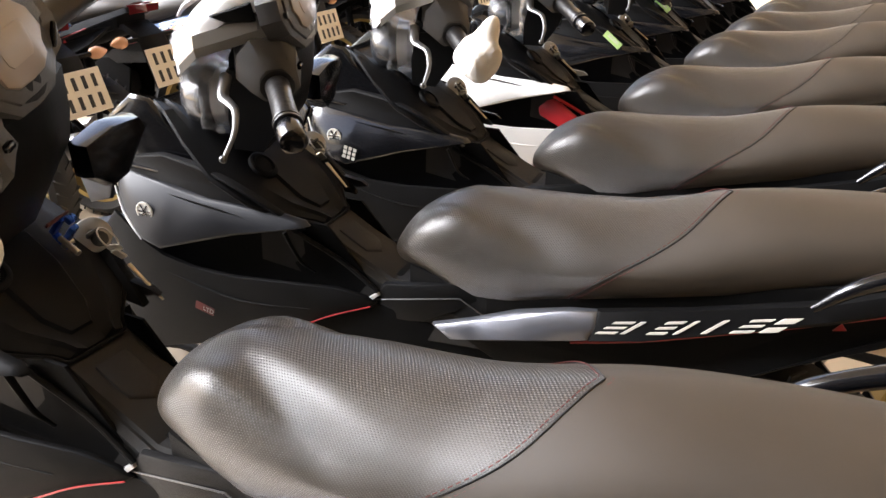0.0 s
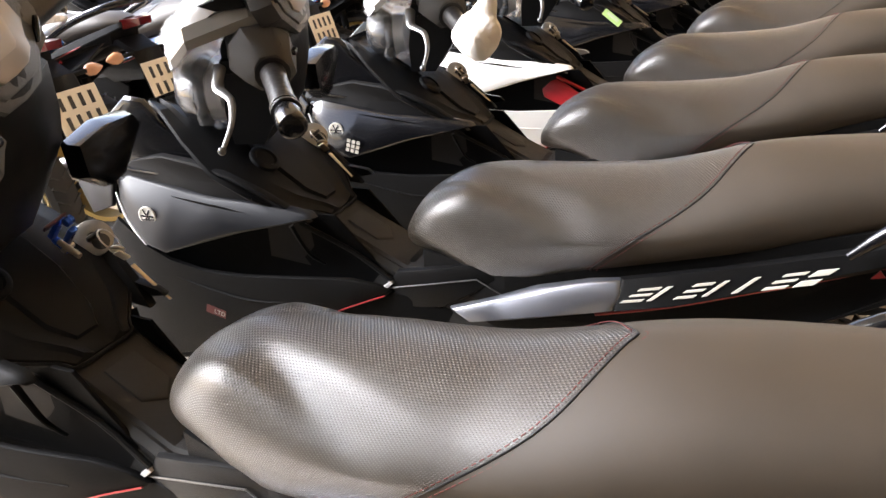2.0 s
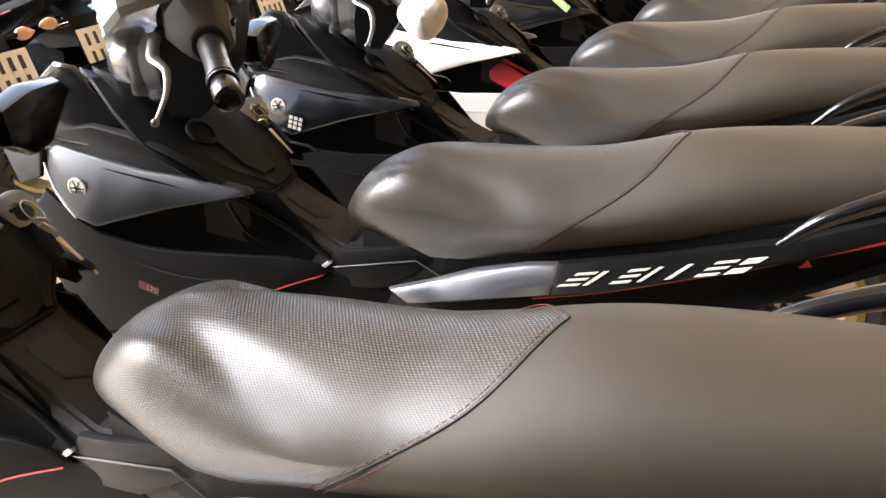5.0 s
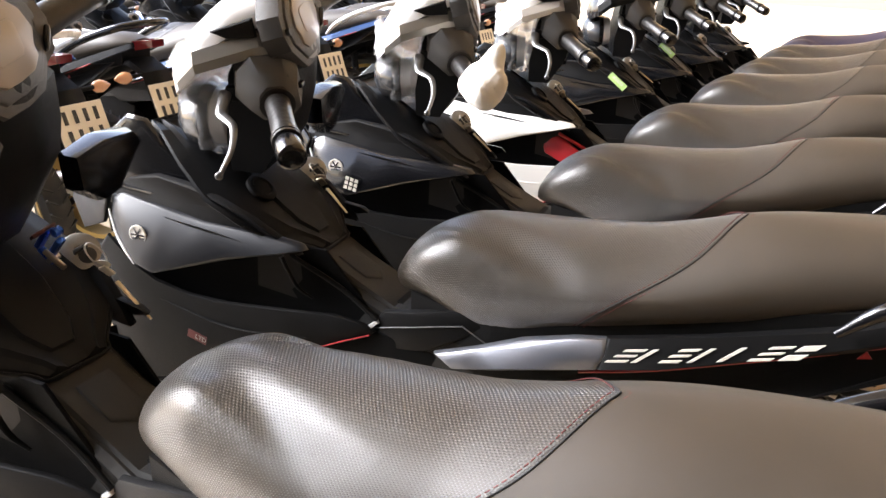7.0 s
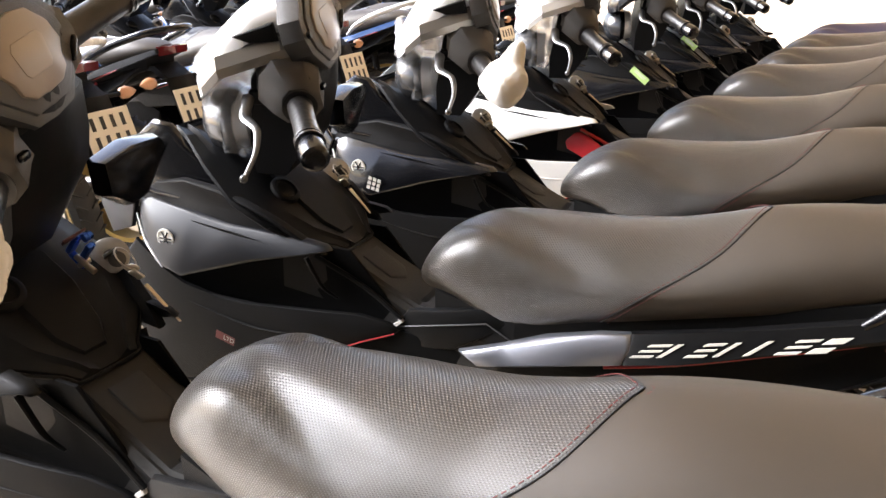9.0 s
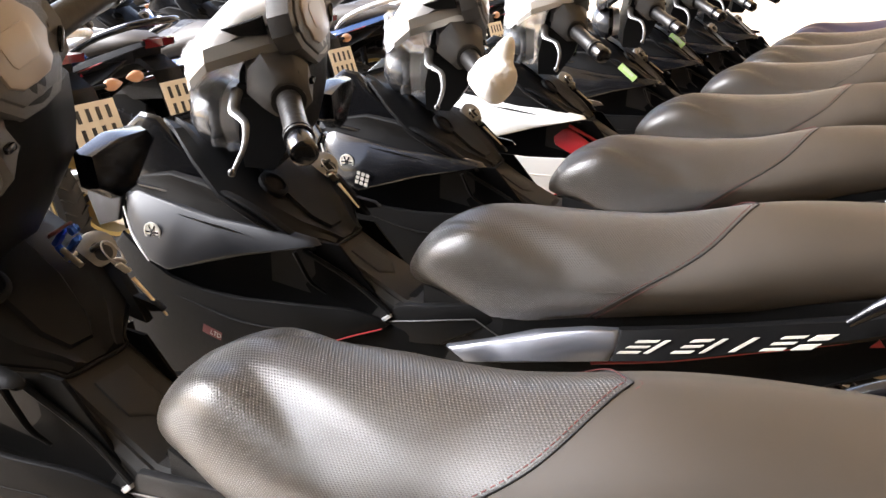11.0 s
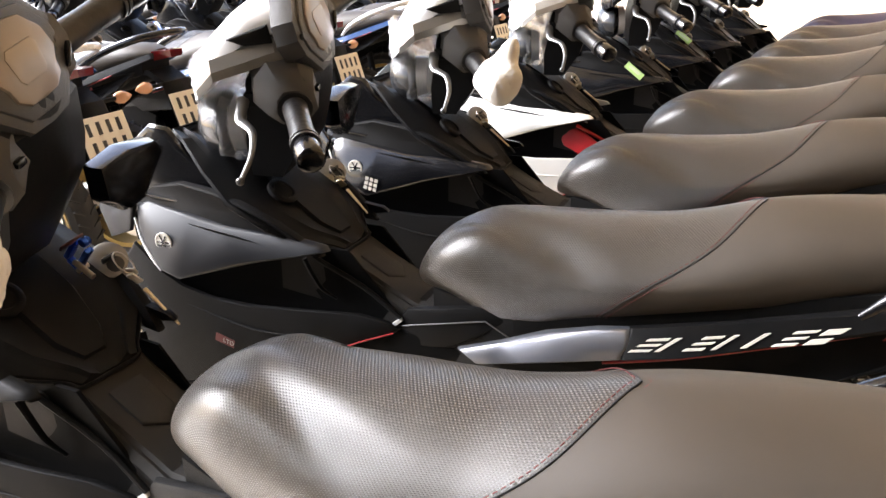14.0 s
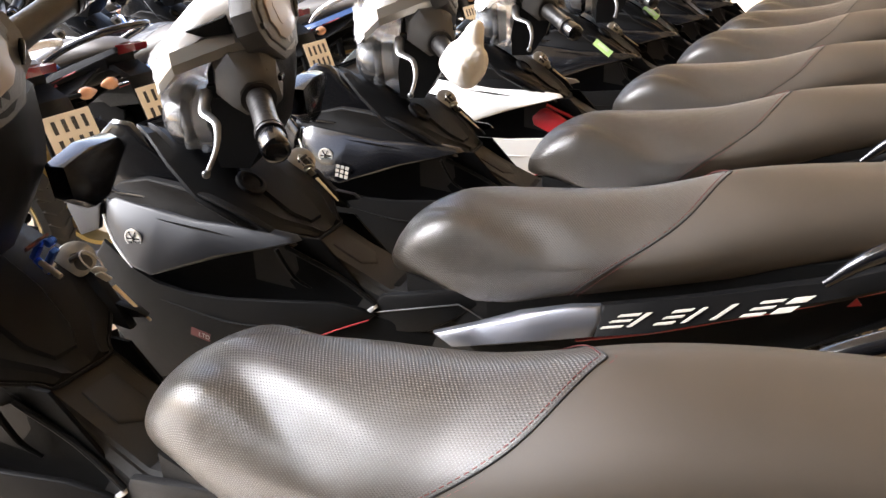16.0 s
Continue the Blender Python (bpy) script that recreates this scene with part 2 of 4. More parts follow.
def build_place():
    ground = part("ground", block((160, 160, 0.2), (0, 0, -0.13), 0), GROUNDM, smooth=0)
    tagged(ground, "pale concrete yard round the parking hall", "ground", kind="structure")
    floor = part("floor", block((15.6, 26.0, 0.03), (-2.2, 8.0, -0.017), 0), FLOORM, smooth=0)
    tagged(floor, "cream tiled parking floor in bright light", "floor", kind="structure")
    # slab is never in view; its west edge sets how far sunlight reaches
    ceil = part("ceiling", block((8.0, 16.2, 0.18), (0.6, 7.05, ROOF_HEIGHT + 0.09), 0), CEILM, smooth=0)
    tagged(ceil, "unseen warm-coloured roof slab added to shape the light on the motorcycles", "ceiling", kind="structure")
    east = part("wall_east", block((0.2, 16.2, 3.49), (4.7, 7.05, 1.745), 0), WALLM, smooth=0)
    tagged(east, "cream painted side wall", "wall", kind="structure")
    # added out of view: blocks sun and bounce on the near flanks
    south = part("shade_wall_south", block((6.8, 0.2, 3.49), (1.20, -0.95, 1.745), 0), SHADEWALLM, smooth=0)
    tagged(south, "unseen dark grey wall added to shade the parked row", "wall", kind="structure")
    far = part("wall_north", block((24, 0.2, 3.0), (-2, 21.1, 1.5), 0), WALLM, smooth=0)
    tagged(far, "cream painted yard wall in the sun", "wall", kind="structure")
    return floor


FLOOR = build_place()

# ---- the motorcycle ----
# bike axes: x to the rear, y to its right, z up; origin on the ground under the front of the seat
def steered(degrees):
    """From axes ahead, right, up at the unsteered head to the bike's own, turned left about the raked steering axis."""
    pivot = Vector((-0.53, -0.03, 1.0))
    turn = Matrix.Rotation(radians(degrees), 4, Vector((math.sin(radians(25)), 0, math.cos(radians(25)))))
    flat = Matrix(((-1, 0, 0, -0.50), (0, 1, 0, -0.03), (0, 0, 1, 0), (0, 0, 0, 1)))
    return Matrix.Translation(pivot) @ turn @ Matrix.Translation(-pivot) @ flat


SEAT = [  # x, top, half width, lower edge, crown flatness, side steepness (0.5 is round, more is sloping)
    (-0.208, 0.690, 0.026, 0.664, 2.0, 0.50), (-0.197, 0.716, 0.049, 0.662, 2.0, 0.50), (-0.172, 0.749, 0.071, 0.666, 2.0, 0.48), (-0.130, 0.783, 0.090, 0.668, 2.1, 0.45),
    (-0.075, 0.808, 0.104, 0.650, 2.2, 0.44), (-0.020, 0.812, 0.112, 0.634, 2.1, 0.50), (0.040, 0.814, 0.120, 0.645, 2.0, 0.62), (0.137, 0.821, 0.128, 0.680, 2.0, 0.80),
    (0.228, 0.832, 0.130, 0.705, 1.7, 0.74), (0.312, 0.855, 0.131, 0.728, 1.45, 0.60), (0.367, 0.874, 0.128, 0.741, 1.40, 0.55), (0.440, 0.882, 0.120, 0.758, 1.9, 0.50),
    (0.571, 0.890, 0.106, 0.793, 2.8, 0.46), (0.700, 0.897, 0.092, 0.830, 2.8, 0.46), (0.770, 0.892, 0.078, 0.846, 2.2, 0.52), (0.795, 0.878, 0.050, 0.852, 2.2, 0.5)]


def seam_slant(p):
    """How far ahead of its apex the seam lies: a V over the top, then steeply down the sides."""
    return -0.56 * abs(p.y) - 1.25 * 0.012 * math.log1p(math.exp((0.818 - p.z) / 0.012))


def seat_point(x, turn):
    """A point of the seat's skin: turn 0 at the left lower edge, 1 at the right one."""
    top, w, low, flat, steep = lerp_table(SEAT, x)
    tuck = 1 - max(0.0, min(1.0, (x - 0.10) / 0.20))
    mid = low + (top - low) * (0.30 + 0.12 * tuck)
    a = math.pi * (-0.12 + 1.24 * turn)
    c, n = math.cos(a), math.sin(a)
    if n < 0:
        k = min(1, -n / 0.368)
        return Vector((x, -math.copysign(w, c) * (1 - (0.12 + 0.06 * tuck) * k * k), mid - (mid - low) * k))
    # a shallow valley runs from the nose's crown down to the thigh, between two soft bulges
    across = (w * abs(c) - 0.035 - 0.37 * (x + 0.08)) / 0.021
    fade = max(0.0, min(1.0, (x + 0.15) / 0.06)) * max(0.0, min(1.0, (0.17 - x) / 0.07))
    valley = fade * (0.0110 * math.exp(-across * across) - 0.0050 * math.exp(-((across - 2.1) / 1.1) ** 2) - 0.0022 * math.exp(-((across + 1.6) / 0.8) ** 2))
    return Vector((x, -w * c, mid + (top - mid) * (1 - abs(c) ** flat) ** steep - valley))


def seat_grid(first, last, lean_first, lean_last, steps, around=44):
    """Rows over the seat from one slanted line to another; lean 1 follows the seam's slant, 0 is square."""
    rows = []
    for i in range(steps + 1):
        t = i / steps
        x0, lean = first + (last - first) * t, lean_first + (lean_last - lean_first) * t
        row = []
        for j in range(around + 1):
            x = x0
            for _ in range(4):
                p = seat_point(x, j / around)
                x = x0 + lean * seam_slant(p)
            row.append(seat_point(max(-0.208, min(0.795, x)), j / around))
        rows.append(row)
    return rows


def smooth_rows(rows, times=2):
    for _ in range(times):
        new_rows = [r[:] for r in rows]
        for i in range(1, len(rows) - 1):
            for j in range(len(rows[0])):
                new_rows[i][j] = rows[i][j] * 0.5 + (rows[i - 1][j] + rows[i + 1][j]) * 0.25
        rows = new_rows
    return rows


def seat_skin(rows, closed_end):
    bm = bmesh.new()
    layer = bm.loops.layers.uv.new("UVMap")
    v = [[bm.verts.new(p) for p in r] for r in rows]
    n = len(rows[0])
    mid = n // 2
    along = [0.0]
    for a, b in zip(rows, rows[1:]):
        along.append(along[-1] + (b[mid] - a[mid]).length)
    arc = []
    for r in rows:
        acc = [0.0]
        for a, b in zip(r, r[1:]):
            acc.append(acc[-1] + (b - a).length)
        arc.append([q - acc[mid] for q in acc])
    for i in range(len(rows) - 1):
        for j in range(n - 1):
            f = bm.faces.new((v[i][j], v[i][j + 1], v[i + 1][j + 1], v[i + 1][j]))
            for l, (a, b) in zip(f.loops, ((i, j), (i, j + 1), (i + 1, j + 1), (i + 1, j))):
                l[layer].uv = (rows[a][b].x, arc[a][b])
    bm.faces.new(v[closed_end])
    for i in range(len(rows) - 1):
        bm.faces.new((v[i][0], v[i + 1][0], v[i + 1][n - 1], v[i][n - 1]))
    return bm


def stitches(line, lift, size, step, offset):
    """Short raised thread dashes along a line on the seat."""
    out = bmesh.new()
    run, last = 0.0, line[0]
    for p, q in zip(line, line[1:]):
        run += (q - p).length
        if run < step:
            continue
        run = 0.0
        d = (q - p).normalized()
        c = q + Vector((offset, 0, 0)) + lift(q)
        m = Matrix.Translation(c) @ d.to_track_quat("X", "Z").to_matrix().to_4x4() @ Matrix.Diagonal((size, size * 0.18, size * 0.2, 1))
        bmesh.ops.create_cube(out, size=1, matrix=m)
    return out


def side_place(table, side=-1, slope=0.0, level=0.0, rise=0.0):
    """Places a panel drawn in x and z on the bike's flank; table: x, distance from the middle. slope: how far it leans in above the line of level and rise."""
    def place(x, z, h):
        return (x, side * (lerp_table(table, x)[0] + h - slope * (z - level - rise * x)), z)
    return place


FLANK = [(-0.90, 0.085), (-0.80, 0.118), (-0.70, 0.112), (-0.44, 0.060), (-0.24, 0.072), (0.0, 0.118), (0.3, 0.136), (0.6, 0.130), (0.82, 0.085)]
COWL = [(-0.90, 0.085), (-0.82, 0.108), (-0.75, 0.122), (-0.66, 0.124), (-0.55, 0.128), (-0.43, 0.132), (-0.33, 0.126)]
LOWFLANK = [(-0.90, 0.10), (-0.75, 0.125), (-0.45, 0.115), (-0.22, 0.082), (0.1, 0.11), (0.4, 0.12), (0.8, 0.09)]


def wheel(parent, name, x, radius, width, gold):
    """A cast wheel with tyre, rim, spokes, hub and brake disc."""
    w = new(name)
    w.parent, w.location = parent, (x, 0, radius)
    h = width / 2
    tyre = part("tyre", ring_lathe([(radius - 0.055, -h * 0.72), (radius - 0.03, -h), (radius - 0.010, -h * 0.8), (radius - 0.001, -h * 0.35), (radius, 0), (radius - 0.001, h * 0.35), (radius - 0.010, h * 0.8), (radius - 0.03, h), (radius - 0.055, h * 0.72), (radius - 0.06, 0)]), TYRE, w)
    grooves = bmesh.new()
    for k in range(40):
        a = 2 * math.pi * k / 40
        for s in (-1, 1):
            m = Matrix.Rotation(-a, 4, "Y") @ Matrix.Translation((radius - 0.004, s * h * 0.48, 0)) @ Matrix.Rotation(s * 0.6, 4, "X") @ Matrix.Diagonal((0.012, h * 0.75, 0.005, 1))
            bmesh.ops.create_cube(grooves, size=1, matrix=m)
    tagged(part("tread", grooves, INK, tyre, smooth=0), kind="stuff")
    part("rim", ring_lathe([(radius - 0.058, -h * 0.75), (radius - 0.075, -h * 0.7), (radius - 0.08, 0), (radius - 0.075, h * 0.7), (radius - 0.058, h * 0.75), (radius - 0.064, 0)]), GOLD if gold else ALLOY, w)
    for k in range(5):
        a = 2 * math.pi * k / 5
        c, s = math.cos(a), math.sin(a)
        part("spoke", tube([(0.03 * c, 0, 0.03 * s), (0.1 * c, 0.012, 0.1 * s), ((radius - 0.075) * c, 0, (radius - 0.075) * s)], [0.016, 0.011, 0.014], n=8, per=3, up=(0, 1, 0)), MATT, w)
    part("hub", lathe([(0.02, -0.06), (0.042, -0.05), (0.042, 0.05), (0.02, 0.06)], 20), MATT, w)
    part("brake_disc", ring_lathe([(0.062, 0.062), (0.11, 0.062), (0.11, 0.066), (0.062, 0.066)], 40), STEEL, w)


def bike_seat(root, cover, rear_cover, fine):
    split = 56 if fine else 30
    rows = seat_grid(-0.206, 0.364, 0.0, 1.0, split)
    rows = smooth_rows(rows + seat_grid(0.364, 0.794, 1.0, 0.0, 34 if fine else 18)[1:], 6 if fine else 3)
    front, back = rows[:split + 1], rows[split:]
    seat = part("seat", seat_skin(front, 0), cover, root, "black perforated vinyl rider seat", smooth=60)
    part("pillion_seat", seat_skin(back, -1), rear_cover, root, "smooth black vinyl pillion seat", smooth=60)
    line = front[-1]
    fine_line = spline(line, 6)

    def out(p):
        d = Vector((0, p.y, p.z - 0.76))
        return d.normalized() * 0.0012

    part("piping", tube([p + out(p) * 0.4 for p in line], 0.0010, n=6, per=2), BLACKTHREAD, seat)
    if fine:
        part("stitching", stitches(fine_line, out, 0.0052, 0.0068, 0.0085), THREAD, seat, "red thread stitching", smooth=0)
        part("stitching", stitches(fine_line, out, 0.0052, 0.0068, -0.0065), THREAD, seat, "red thread stitching", smooth=0)


def bike_tail(root, pal):
    for s in (-1, 1):
        fl = side_place(FLANK, s, 0.42, 0.622, 0.262)
        nose = part("side_cover", panel([(-0.10, 0.578), (-0.02, 0.612), (0.06, 0.648), (0.150, 0.674), (0.200, 0.684), (0.204, 0.662), (0.192, 0.637), (0.02, 0.588), (-0.06, 0.566)], fl, puff=0.009, inset=0.012), pal["side"], root, pal["side_label"], smooth=60)
        body = part("tail_panel", panel([(0.196, 0.684), (0.34, 0.722), (0.53, 0.776), (0.70, 0.834), (0.82, 0.872), (0.83, 0.856), (0.70, 0.806), (0.53, 0.742), (0.27, 0.658), (0.188, 0.636)], fl, puff=0.007, inset=0.009), pal["tail"], root, pal["tail_label"])
        part("stripe", tube([(x, s * (lerp_table(FLANK, x)[0] + 0.006), 0.555 + 0.358 * x + (0.006 if x < 0.2 else 0)) for x in (0.16, 0.27, 0.38, 0.50, 0.66)], 0.0024, n=6, per=3), pal["stripe"], body)
        part("lower_panel", panel([(-0.05, 0.560), (0.02, 0.585), (0.27, 0.652), (0.46, 0.718), (0.66, 0.788), (0.74, 0.80), (0.66, 0.735), (0.50, 0.655), (0.40, 0.59), (0.24, 0.545), (0.05, 0.52)], side_place([(x, d - 0.012) for x, d in FLANK], s), puff=0.004), MATT, root)
        # slanted decal shapes along the tail panel
        n = 7
        for k in range(n):
            x0 = 0.200 + 0.277 * k / n
            w = (0.032, 0.008, 0.028, 0.007, 0.008, 0.030, 0.026)[k]
            z0 = 0.652 + (x0 - 0.200) * 0.262
            hgt = 0.026
            sl = 0.030
            pl = side_place([(x, d + 0.0078) for x, d in FLANK], s, 0.42, 0.622, 0.262)
            cut = [(0.0, 0.17), (0.42, 0.58), (0.83, 1.0)] if k in (0, 2, 5) else [(0.0, 0.36), (0.62, 1.0)] if k == 6 else [(0.0, 1.0)]
            bms = [panel([(x0 + sl * a, z0 + hgt * a), (x0 + w + sl * a, z0 + w * 0.262 + hgt * a), (x0 + w + sl * b, z0 + w * 0.262 + hgt * b), (x0 + sl * b, z0 + hgt * b)], pl, thick=0.002, inset=0.0004, puff=0.0006) for a, b in cut]
            part("decal_shape", merged(*bms), pal["decal"], body)
        part("mark", panel([(0.535, 0.728), (0.553, 0.732), (0.545, 0.742)], side_place([(x, d - 0.006) for x, d in FLANK], s), thick=0.002, inset=0.0004, puff=0.001), RED, root)
        part("frame_cover", panel([(-0.246, 0.576), (-0.212, 0.620), (-0.150, 0.636), (-0.052, 0.660), (-0.006, 0.642), (-0.06, 0.600), (-0.12, 0.560), (-0.20, 0.545)], side_place([(-0.25, 0.070), (-0.05, 0.088), (0.1, 0.10)], s), puff=0.006, inset=0.010), SATIN, root)
        part("trim_edge", tube([(-0.247, s * 0.078, 0.579), (-0.15, s * 0.086, 0.605), (-0.052, s * 0.096, 0.633), (-0.006, s * 0.100, 0.612)], 0.0014, n=6, per=1), LEVERM, root)
        part("trim_tip", panel([(-0.258, 0.573), (-0.222, 0.602), (-0.217, 0.597), (-0.246, 0.570)], side_place([(-0.3, 0.079), (0, 0.082)], s), puff=0.005, inset=0.006), SILVER, root)
    rail = part("grab_rail", tube([(0.50, -0.156, 0.772), (0.555, -0.160, 0.822), (0.665, -0.155, 0.878), (0.80, -0.115, 0.925), (0.86, -0.05, 0.94), (0.86, 0.05, 0.94), (0.80, 0.115, 0.925), (0.665, 0.155, 0.878), (0.555, 0.160, 0.822), (0.50, 0.156, 0.772)], [0.006, 0.012, 0.014, 0.014, 0.013, 0.013, 0.014, 0.014, 0.012, 0.006], n=10, per=5), pal["rail"], root, "cast grab rail")
    part("tail_light", loft([[(0.80, y, z) for y, z in ((-0.045, 0.84), (0.045, 0.84), (0.055, 0.875), (-0.055, 0.875))], [(0.87, y, z) for y, z in ((-0.028, 0.855), (0.028, 0.855), (0.032, 0.880), (-0.032, 0.880))]]), REDLENS, root, "red tail light")
    part("rear_fender", loft([[(x, y, z) for y, z in ((-0.07, h), (0.07, h), (0.06, h + 0.018), (-0.06, h + 0.018))] for x, h in ((0.55, 0.70), (0.70, 0.78), (0.78, 0.79), (0.85, 0.75), (0.905, 0.60))]), MATT, root)
    plate = part("number_plate", block((0.003, 0.19, 0.14), (0, 0, 0), 0.0012, segments=1), PLATEM, root, "cream number plate with dark bars")
    plate.matrix_basis = pose(0.915, 0, 0.665, 0, -18, 0)
    for row in (0.031, -0.031):
        for k in range(4):
            part("bar", block((0.0012, 0.015, 0.042), (0.0022, -0.060 + 0.040 * k, row), 0), INK, plate, smooth=0)
    for s in (-1, 1):
        lamp = part("turn_signal", lathe([(0.010, -0.030), (0.019, -0.02), (0.022, 0.0), (0.015, 0.022), (0.003, 0.042)], 16, "y"), pal["signal"], root, "rear turn signal with amber lens")
        lamp.matrix_basis = pose(0.84, s * 0.15, 0.760, 0, 0, 0 if s > 0 else 180)
        part("stalk", tube([(0, -0.02, 0), (0, -0.06, 0.0), (0, -0.11, 0.0)], 0.008, n=8, per=2), MATT, lamp)


def bike_front(root, pal):
    # sloping inner shield below the handlebar, from the steering head down to the tunnel
    secs = []
    for x, hw, zc, ze in ((-0.690, 0.088, 0.893, 0.918), (-0.655, 0.105, 0.890, 0.905), (-0.60, 0.128, 0.872, 0.858), (-0.53, 0.150, 0.838, 0.806), (-0.46, 0.144, 0.788, 0.768), (-0.405, 0.108, 0.742, 0.738), (-0.366, 0.060, 0.716, 0.716), (-0.352, 0.048, 0.706, 0.707)):
        mid = zc * 0.45 + ze * 0.55
        prof = [(-0.96, ze - 0.012), (-1, ze - 0.006), (-0.97, ze), (-0.74, mid + 0.003), (-0.66, mid + 0.009), (-0.32, zc), (0.32, zc), (0.66, mid + 0.009), (0.74, mid + 0.003), (0.97, ze), (1, ze - 0.006), (0.96, ze - 0.012)]
        secs.append([(x, hw * a, z) for a, z in prof])
    shield = part("inner_shield", loft(secs), SATIN, root, "satin black inner leg shield", smooth=22)
    # raised tongue down the middle of the shield
    tongue = []
    for x, hw, z in ((-0.585, 0.030, 0.866), (-0.53, 0.046, 0.840), (-0.46, 0.050, 0.791), (-0.405, 0.040, 0.745), (-0.376, 0.020, 0.724)):
        tongue.append([(x, hw * a, z + h) for a, h in ((-1, -0.006), (-0.86, 0.004), (0.86, 0.004), (1, -0.006))])
    part("shield_tongue", loft(tongue), SATIN, shield, smooth=20)
    part("shield_lip", tube([(-0.455, -0.142, 0.762), (-0.405, -0.108, 0.733), (-0.366, -0.061, 0.711), (-0.351, -0.048, 0.702), (-0.350, 0.0, 0.701), (-0.351, 0.048, 0.702), (-0.366, 0.061, 0.711), (-0.405, 0.108, 0.733), (-0.455, 0.142, 0.762)], 0.0030, n=8, per=4), SATIN, shield)
    cap = part("round_cap", lathe([(0.030, -0.004), (0.030, 0.003), (0.026, 0.006), (0.021, 0.006), (0.018, 0.003), (0.0005, 0.004)], 28, "z"), MATT, root)
    cap.matrix_basis = pose(-0.478, -0.050, 0.806, 0, 38, 0)
    lock = part("ignition_lock", lathe([(0.028, -0.016), (0.029, 0.000), (0.027, 0.0015), (0.009, 0.0015), (0.008, -0.002), (0.0005, -0.002)], 32, "z"), LOCKM, root, "round metal ignition lock")
    lock.matrix_basis = pose(-0.472, 0.122, 0.800, 26, 44, 0)
    part("key_shutter", lathe([(0.012, 0.0), (0.013, 0.003), (0.010, 0.004), (0.0005, 0.004)], 18, "z"), INK, lock).matrix_basis = pose(0.012, 0.004, 0)
    part("key_barrel", block((0.006, 0.022, 0.012), (0, 0, 0.007), 0.002), INK, lock)
    # front fairing round the steering head
    for s in (-1, 1):
        fl = side_place([(-0.92, 0.06), (-0.80, 0.115), (-0.70, 0.108), (-0.60, 0.100)], s)
        part("fairing_shoulder", panel([(-0.855, 0.80), (-0.80, 0.870), (-0.725, 0.930), (-0.685, 0.925), (-0.655, 0.890), (-0.60, 0.845), (-0.55, 0.795), (-0.64, 0.772), (-0.745, 0.778)], fl, puff=0.008, inset=0.014), GLOSS, root)
        cowl = part("side_cowl", panel([(-0.800, 0.760), (-0.765, 0.774), (-0.66, 0.762), (-0.55, 0.752), (-0.43, 0.748), (-0.350, 0.738), (-0.340, 0.729), (-0.39, 0.716), (-0.505, 0.686), (-0.672, 0.632), (-0.722, 0.644), (-0.772, 0.690), (-0.792, 0.717)], side_place(COWL, s, 0.30, 0.70), puff=0.012, inset=0.016), pal["cowl"], root, pal["cowl_label"])
        # thin bright strip down the front lower edge of the cowl
        part("cowl_edge_strip", tube([(-0.797, s * 0.112, 0.735), (-0.776, s * 0.122, 0.690), (-0.750, s * 0.132, 0.664), (-0.724, s * 0.139, 0.640)], [0.002, 0.0032, 0.0032, 0.0012], n=8, per=4), SILVER, cowl, "bright thin strip along the cowl's front edge")
        part("leg_guard", panel([(-0.80, 0.770), (-0.74, 0.806), (-0.66, 0.826), (-0.57, 0.822), (-0.50, 0.804), (-0.44, 0.776), (-0.385, 0.736), (-0.36, 0.712), (-0.43, 0.722), (-0.58, 0.735), (-0.72, 0.745)], side_place([(-0.82, 0.095), (-0.70, 0.114), (-0.60, 0.128), (-0.50, 0.138), (-0.43, 0.132), (-0.36, 0.112)], s, -0.05, 0.76), thick=0.012, puff=0.004, inset=0.008), MATT, root, "matt black leg guard")
        if pal["tip"] is RED:
            part("cowl_tip", panel([(-0.470, 0.688), (-0.405, 0.692), (-0.312, 0.640), (-0.345, 0.596), (-0.440, 0.632)], side_place([(-0.46, 0.080), (-0.30, 0.098)], s, 0.3, 0.64), puff=0.008, inset=0.012), pal["tip"], root)
        badge = part("badge", lathe([(0.020, 0), (0.020, 0.0025), (0.0175, 0.003), (0.0170, 0.0015), (0.0005, 0.0015)], 32, "y"), DECAL, cowl, "round white emblem")
        badge.matrix_basis = Matrix.Translation((-0.708, s * 0.1345, 0.702)) @ Matrix.Diagonal((1, s, 1, 1))
        for k in range(3):
            a = math.pi * k / 3
            part("emblem_bar", block((0.032, 0.001, 0.0035), (0, 0.0022, 0), 0, Matrix.Rotation(a, 4, "Y")), CHROME, badge, smooth=0)
        # scoop colour is darkened to stand for the shade behind the cowl
        part("air_scoop", panel([(-0.72, 0.640), (-0.545, 0.690), (-0.40, 0.715), (-0.33, 0.715), (-0.245, 0.620), (-0.25, 0.575), (-0.52, 0.565), (-0.72, 0.590)], side_place([(-0.75, 0.104), (-0.6, 0.090), (-0.45, 0.074), (-0.2, 0.070)], s), puff=0.0), pal["scoop"], root)
        if pal["tip"] is not RED:
            part("scoop_bracket", tube([(-0.405, s * 0.104, 0.700), (-0.392, s * 0.100, 0.668), (-0.376, s * 0.096, 0.640), (-0.350, s * 0.090, 0.622)], [0.007, 0.006, 0.005, 0.003], n=8, per=4, flat=0.6), SATIN, root)
